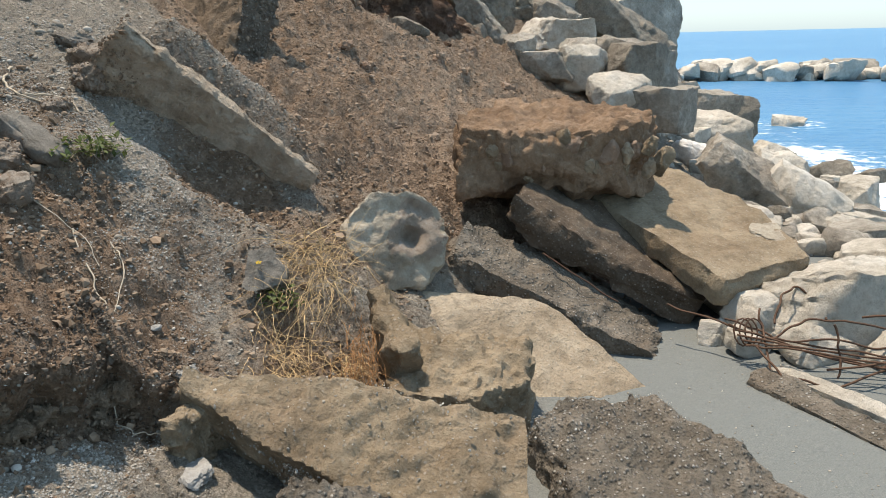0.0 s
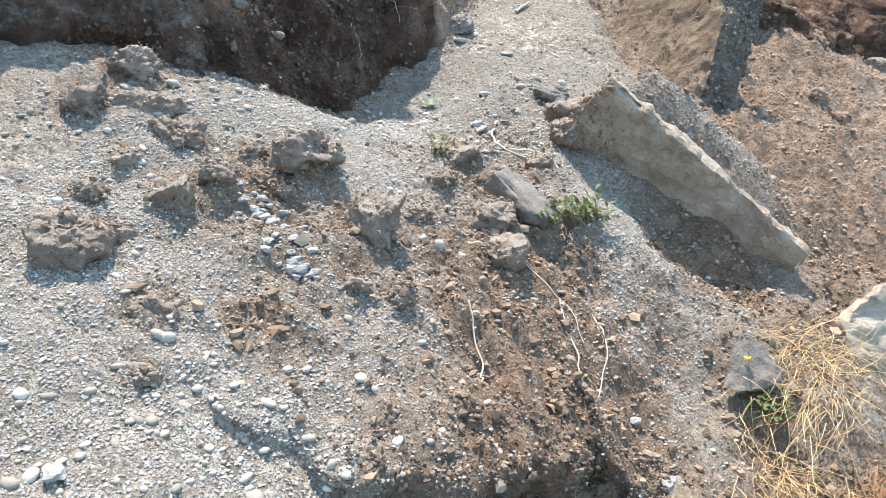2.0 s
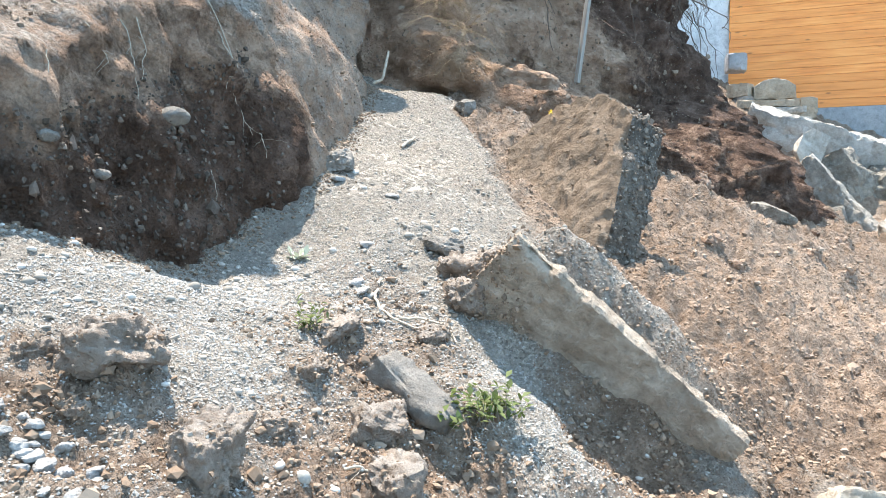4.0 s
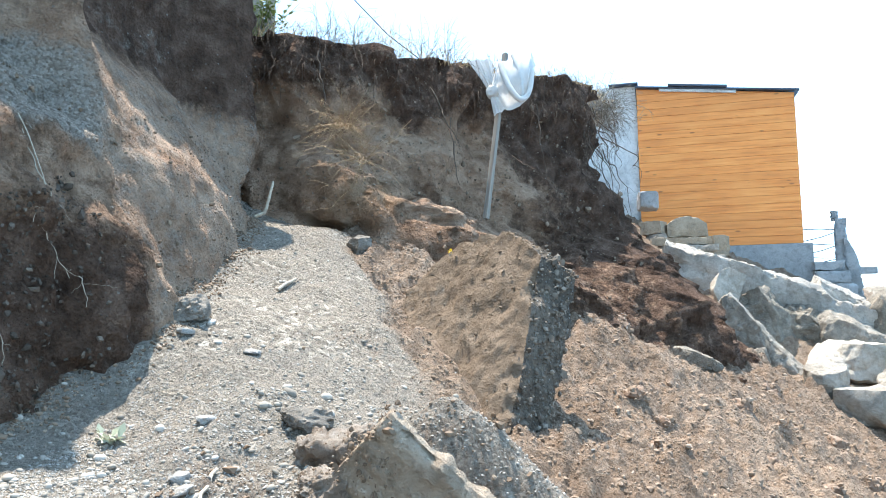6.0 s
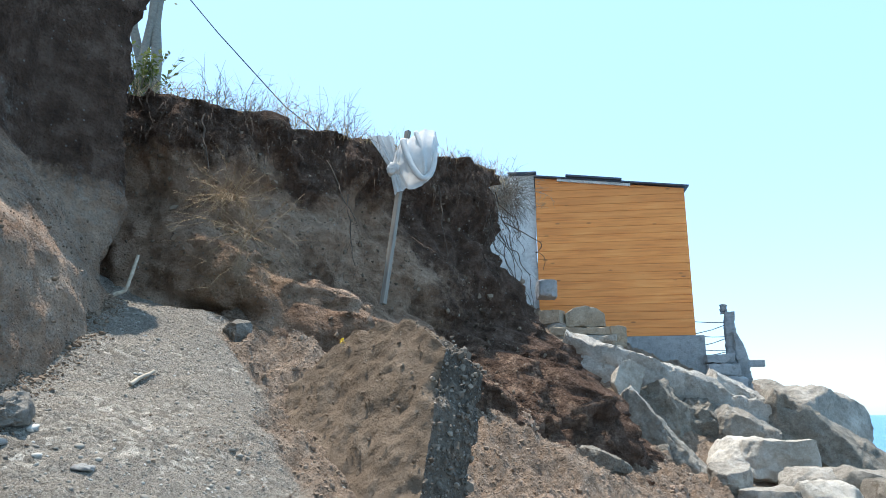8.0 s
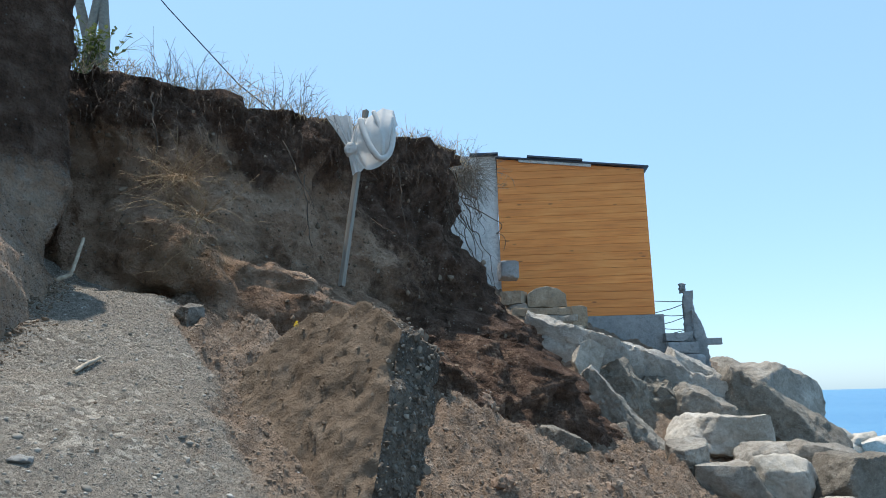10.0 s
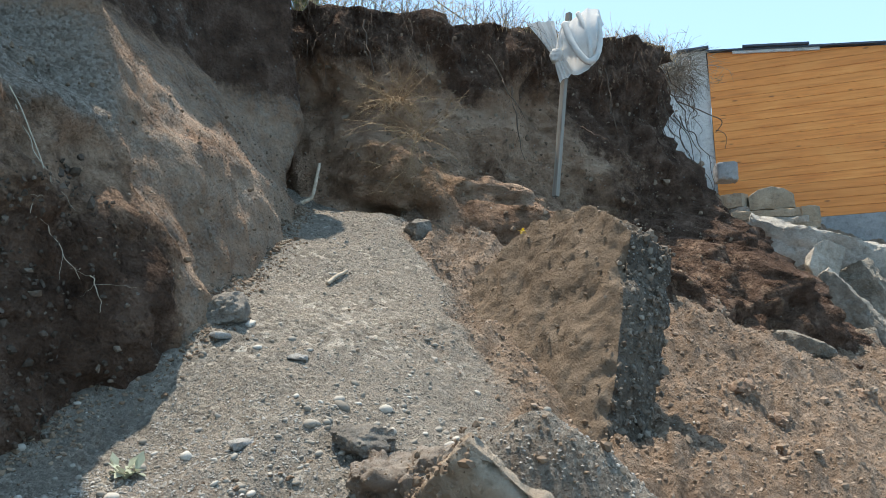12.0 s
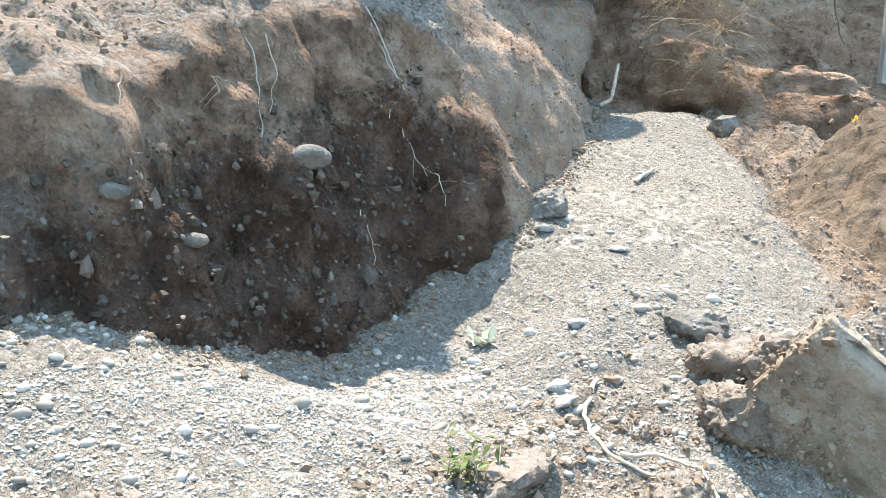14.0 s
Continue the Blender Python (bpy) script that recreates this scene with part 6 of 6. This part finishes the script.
# ---- things on the north cliff ----
def shrub(name, label, base, n, length, r, lean, seed, bend=0.6, material=TWIG, forks=2, gravity=0.05, category="shrub", group=""):
    rng = random.Random(seed)
    v, f = [], []
    for _ in range(n):
        p = Vector(base) + Vector((rng.gauss(0, 0.05), rng.gauss(0, 0.05), 0))
        d = (Vector(lean) + Vector((rng.gauss(0, bend), rng.gauss(0, bend), rng.gauss(0, bend * 0.7)))).normalized()
        ln, pts = length * rng.uniform(0.45, 1.1), []
        for k in range(7):
            pts.append(p.copy())
            d = (d + Vector((rng.gauss(0, 0.18), rng.gauss(0, 0.18), rng.gauss(0, 0.18) - gravity))).normalized()
            p = p + d * (ln / 6)
        tube(pts, r, r * 0.35, 4, v, f)
        for _k in range(forks):
            q = pts[rng.randrange(2, 6)]
            e = (d + Vector((rng.gauss(0, 0.8), rng.gauss(0, 0.8), rng.gauss(0, 0.6)))).normalized() * ln * rng.uniform(0.15, 0.4)
            tube([q, q + e * 0.5 + Vector((0, 0, 0.01)), q + e], r * 0.6, r * 0.25, 3, v, f)
    return tagged(new(name, mesh_from(name, v, f, material)), label, category, group)


DRY = plain_material("dry_brown_twig", (0.4, 0.28, 0.16), 0.85, 0.3, 30.0, random_by=0.5)
shrub("dry_shrub", "dry tangled shrub clinging to the earth cliff", (-3.24, 7.13, 3.66), 80, 0.4, 0.0024, (0.1, -0.3, 0.1), 11, 1.0, DRY, 5, 0.05)
shrub("dry_shrub", "dry twigs spreading over the earth mound", (-3.1, 7.13, 3.38), 36, 0.6, 0.0026, (0.4, -0.5, 0.0), 12, 0.75, DRY, 2, 0.08)
for i in range(15):
    u = i / 14
    k = int(len(back_line) * (0.16 + 0.4 * u))
    x, y, top = back_line[k]
    hi = (0.5 if 0.06 < u < 0.4 else 0.26)
    shrub("dry_bush", "bare grey bush on the cliff top", (x - 0.15, y + 0.25, top - 0.05), 26, hi, 0.003, (0, 0, 1), 20 + i, 0.5, TWIG if i % 3 else STRAW, 4, 0.0, group="bushes on the cliff top")
for i in range(4):
    x, y, top = back_line[int(len(back_line) * (0.55 + 0.02 * i))]
    shrub("dry_bush", "bushy dry grass at the cliff edge", (x + 0.1, y - 0.05, top - 0.02), 60, 0.5, 0.0035, (0.5, -0.1, 0.5), 40 + i, 0.6, TWIG, 3, 0.12, group="bushes on the cliff top")
shrub("green_bush", "green and yellow bush on the cliff top", (-4.35, 7.6, 4.72), 40, 0.5, 0.004, (0, 0, 1), 51, 0.6, plain_material("olive_stem", (0.3, 0.33, 0.12), 0.8, 0.3, 20.0, random_by=0.5), 4, 0.0)
weed("weed", "green leafy weed on the cliff top", (-4.2, 7.5, 4.75), 40, 0.35, 0.06, 52, 0.35)

rg = random.Random(31)
v, f = [], []
for k in range(len(back_line)):
    x, y, top = back_line[k]
    ix, iy = back_in[k]
    if not (-4.4 < x < -1.3 and y < 11.5):
        continue
    for _ in range(5):
        dz = rg.uniform(0.02, 0.55)
        p = (x - ix * rg.uniform(0.1, 0.22), y - iy * rg.uniform(0.1, 0.22), top - dz)
        blades(rg, 1, p, (0.03, 0.03, 0.02), (-ix * 0.25, -iy * 0.25, -1), rg.uniform(0.08, 0.34), 0.0022, 0.35, 0.3, 5, 3, v, f)
tagged(new("root_fringe", mesh_from("root_fringe", v, f, DARK_ROOT)), "fringe of dark roots hanging from the turf edge", "root", kind="stuff")
v, f = [], []
for k in range(len(back_line)):
    x, y, top = back_line[k]
    if not (-4.6 < x < -1.3 and y < 11.5):
        continue
    for _ in range(5):
        blades(rg, 1, (x + rg.uniform(-0.3, 0.05), y + rg.uniform(-0.05, 0.3), top - 0.04), (0.02, 0.02, 0.0), (0.1, -0.2, 1), rg.uniform(0.08, 0.26), 0.0025, 0.35, 0.4, 4, 3, v, f)
tagged(new("dry_grass", mesh_from("dry_grass", v, f, STRAW)), "sparse dry grass along the cliff top", "grass", kind="stuff")
for i in range(10):
    a = Vector((-1.45 + rg.uniform(-0.12, 0.12), 9.95 + rg.uniform(-0.3, 0.3), 4.5 - rg.uniform(0, 0.5)))
    b = a + Vector((rg.uniform(0.1, 0.42), rg.uniform(-0.15, 0.1), -rg.uniform(0.5, 1.1)))
    root_thing("hanging_root", "dark crooked root hanging at the end of the cliff", [a, a.lerp(b, 0.5) + Vector((rg.uniform(-0.1, 0.2), 0, 0.02)), b], 0.007, 0.002, 460 + i, DARK_ROOT, 0.06, 6, group="roots at the cliff end")
for i, (x0, y0, z0, x1, z1) in enumerate(((-2.75, 7.95, 4.2, -2.45, 3.6), (-2.6, 8.1, 3.95, -2.5, 3.3), (-1.95, 9.05, 4.3, -1.85, 3.5), (-2.15, 8.75, 3.7, -1.9, 3.5), (-3.45, 7.1, 4.3, -3.35, 3.8))):
    root_thing("hanging_root", "dark root running down the earth face", [(x0, y0, z0), ((x0 + x1) / 2, y0 - 0.08, (z0 + z1) / 2), (x1, y0 - 0.1, z1)], 0.008, 0.003, 480 + i, DARK_ROOT, 0.02, 4, group="roots on the earth face")


def post_and_cloth():
    bm = bmesh.new()
    box(bm, (-0.024, -0.02, 0.0), (0.024, 0.02, 1.66), 0.004)
    for v in bm.verts:
        v.co.x += 0.012 * math.sin(v.co.z * 2.5)
    ob = new("wooden_post", bpy.data.meshes.new("wooden_post"))
    bm.to_mesh(ob.data)
    bm.free()
    ob.data.materials.append(OLD_WOOD)
    a, b = Vector((-2.32, 8.26, 3.02)), Vector((-2.17, 8.5, 4.6))
    ob.matrix_world = Matrix.Translation(a) @ (b - a).to_track_quat("Z", "Y").to_matrix().to_4x4()
    tagged(ob, "grey weathered post leaning against the cliff", "post")

    def sheet(name, top, low, bulge, folds, depth, seed):
        """A piece of cloth hung between an upper and a lower edge, in folds."""
        nv, nu = 60, 30
        a = np.array([np.interp(np.linspace(0, 1, nv), np.linspace(0, 1, len(top)), [p[k] for p in top]) for k in range(3)]).T
        e = np.array([np.interp(np.linspace(0, 1, nv), np.linspace(0, 1, len(low)), [p[k] for p in low]) for k in range(3)]).T
        s = np.linspace(0, 1, nv)
        grid = []
        for t in np.linspace(0, 1, nu):
            q = a * (1 - t) + e * t
            sag = math.sin(math.pi * min(1.0, t * 1.1)) * bulge
            wave = np.sin(s * folds * 6.28 + seed + 1.2 * t) * depth + 0.45 * depth * np.sin(s * folds * 15 + seed * 3 - 2 * t)
            q = q + np.stack([0.25 * wave, -(sag + wave * (0.35 + 0.65 * t)), 0.2 * wave], 1)
            grid.append(q)
        return mesh_from(name, np.concatenate(grid), grid_faces(nu, nv), CLOTH)

    root = tagged(new("cloth"), "dirty white cloth knotted round the post top", "cloth")
    knot = (-2.25, 8.35, 4.24)
    for name, top, low, bulge, folds, depth, seed in (
            ("drape", ((-2.54, 8.5, 4.63), (-2.4, 8.44, 4.6), (-2.27, 8.4, 4.57)), ((-2.29, 8.37, 4.24), (-2.22, 8.35, 4.22)), -0.02, 2.5, 0.02, 1.0),
            ("hanging_bag", ((-2.17, 8.4, 4.5), (-2.08, 8.4, 4.58), (-1.98, 8.4, 4.63), (-1.9, 8.44, 4.6), (-1.86, 8.5, 4.5)), ((-2.21, 8.35, 4.12), (-2.12, 8.33, 4.05), (-2.0, 8.33, 4.05), (-1.92, 8.34, 4.14), (-1.88, 8.38, 4.32)), 0.09, 1.3, 0.026, 2.0),
            ("twist", ((-2.2, 8.38, 4.52), (-2.13, 8.38, 4.54)), ((-2.28, 8.35, 4.22), (-2.2, 8.34, 4.2)), 0.04, 1.2, 0.015, 3.0),
            ("tail", ((-2.28, 8.35, 4.24), (-2.2, 8.34, 4.22)), ((-2.24, 8.33, 4.0), (-2.12, 8.33, 4.06)), 0.02, 1.5, 0.014, 4.0)):
        part(name, sheet(name, top, low, bulge, folds, depth, seed), CLOTH, root)
    for line, r in (((( -2.17, 8.33, 4.5), (-2.13, 8.28, 4.36), (-2.06, 8.24, 4.2), (-1.98, 8.25, 4.11), (-1.91, 8.29, 4.17), (-1.885, 8.33, 4.34), (-1.91, 8.38, 4.54)), 0.03),
                    (((-2.06, 8.36, 4.58), (-2.0, 8.3, 4.42), (-1.965, 8.27, 4.25), (-1.97, 8.28, 4.13)), 0.022)):
        v, f = tube(smooth_path(line, 0.01).tolist(), r, r * 0.8, 10)
        part("fold", mesh_from("fold", v, f, CLOTH), CLOTH, root)
    part("knot", rock_mesh("knot", (0.1, 0.09, 0.11), CLOTH, 5, n=10, cuts=2, rough=0.015, rounding=0.9), CLOTH, root).location = (-2.25, 8.35, 4.24)


post_and_cloth()

v, f = tube([(-2.9, 8.7, 4.62), (-3.4, 8.65, 5.05), (-4.1, 8.6, 5.85), (-6.0, 8.4, 8.2)], 0.006, 0.006, 5)
tagged(new("cable", mesh_from("cable", v, f, TIN)), "thin dark cable running up from the cliff top", "cable")


def tree():
    rng = random.Random(4)
    root = tagged(new("tree"), "grey-trunked tree with three stems on the cliff top", "tree")
    base = Vector((-4.85, 8.6, 4.7))
    for dx, dy, bend, r in ((-0.16, 0.1, 0.3, 0.06), (0.0, 0.0, -0.2, 0.055), (0.1, 0.05, 0.3, 0.065)):
        pts = [base + Vector((dx * k * 0.35 + bend * math.sin(k * 1.3) * 0.25, dy * k * 0.3, k * 0.45)) for k in range(8)]
        v, f = tube(pts, r, r * 0.45, 10)
        trunk = part("trunk", mesh_from("trunk", v, f, TWIG), TWIG, root)
        lv, lf = [], []
        for _ in range(10):
            q = pts[rng.randrange(4, 8)]
            e = Vector((rng.gauss(0, 0.5), rng.gauss(0, 0.5), rng.uniform(0.2, 0.8)))
            bv, bf = tube([q, q + e * 0.5, q + e], 0.02, 0.006, 5)
            part("limb", mesh_from("limb", bv, bf, TWIG), TWIG, trunk)
            for _k in range(70):
                c = q + e * rng.uniform(0.4, 1.1) + Vector((rng.gauss(0, 0.16), rng.gauss(0, 0.16), rng.gauss(0, 0.14)))
                a = Vector((rng.gauss(0, 1), rng.gauss(0, 1), rng.gauss(0, 1))).normalized() * 0.05
                s = a.cross(Vector((0.3, 0.2, 0.9))).normalized() * 0.02
                b0 = len(lv)
                lv.extend([tuple(c - a), tuple(c + s), tuple(c + a), tuple(c - s)])
                lf.append((b0, b0 + 1, b0 + 2, b0 + 3))
        part("crown", mesh_from("crown", lv, lf, LEAF), LEAF, trunk)


tree()


# ---- rusty bars on the beach ----
def rebar():
    rng = random.Random(3)
    root = tagged(new("rebar_bundle"), "tangled bundle of rusty reinforcing bars on the sand edge", "rebar")
    lines = [
        ((1.22, 4.2, 0.08), (1.4, 4.05, 0.05), (1.55, 3.95, 0.02)),
        *[((1.48 + 0.015 * k, 3.98 - 0.03 * k, 0.07 - 0.02 * k), (1.72, 3.86 - 0.03 * k, 0.0), (2.05 + 0.05 * k, 3.78 - 0.05 * k + 0.09 * math.sin(k * 2.3), -0.05 + 0.05 * math.sin(k * 1.7)), (2.35 + 0.1 * math.sin(k * 3.1), 3.66 + 0.16 * math.sin(k * 2.1), -0.06)) for k in range(6)],
        ((1.7, 3.85, 0.0), (1.9, 3.9, 0.1), (2.1, 3.8, 0.12), (2.4, 3.75, 0.05)), ((1.68, 4.0, 0.12), (1.66, 3.9, 0.04), (1.62, 3.62, -0.12)), ((1.75, 3.95, 0.05), (1.85, 4.1, 0.16), (1.95, 4.2, 0.19), (2.1, 4.15, 0.1), (2.06, 4.0, 0.05)),
        ((1.58, 3.75, 0.0), (1.66, 3.55, -0.1), (1.64, 3.45, -0.16)), ((1.9, 3.62, -0.08), (2.3, 3.6, -0.02), (2.6, 3.75, 0.1)), ((1.95, 3.7, 0.14), (1.97, 3.66, 0.0), (1.95, 3.6, -0.12)),
        ((1.62, 3.6, -0.1), (1.9, 3.5, -0.12), (2.2, 3.62, -0.08), (2.5, 3.5, -0.1)), ((2.2, 3.9, 0.1), (2.35, 3.75, 0.16), (2.5, 3.8, 0.0), (2.7, 3.7, -0.05)),
    ]
    for i, line in enumerate(lines):
        v, f = tube(wiggle(line, rng, 0.014, 4), 0.0065, 0.006, 6)
        part("bar", mesh_from("bar", v, f, RUST), RUST, root)
    for k in range(3):
        ring = [(1.56 + 0.03 * k + 0.05 * math.cos(a), 3.9 + 0.05 * math.sin(a) * 0.6, 0.02 + 0.07 * math.sin(a)) for a in np.linspace(0, 6.6, 14)]
        v, f = tube(ring, 0.005, 0.005, 5)
        part("tie_wire", mesh_from("tie_wire", v, f, RUST), RUST, root)


rebar()
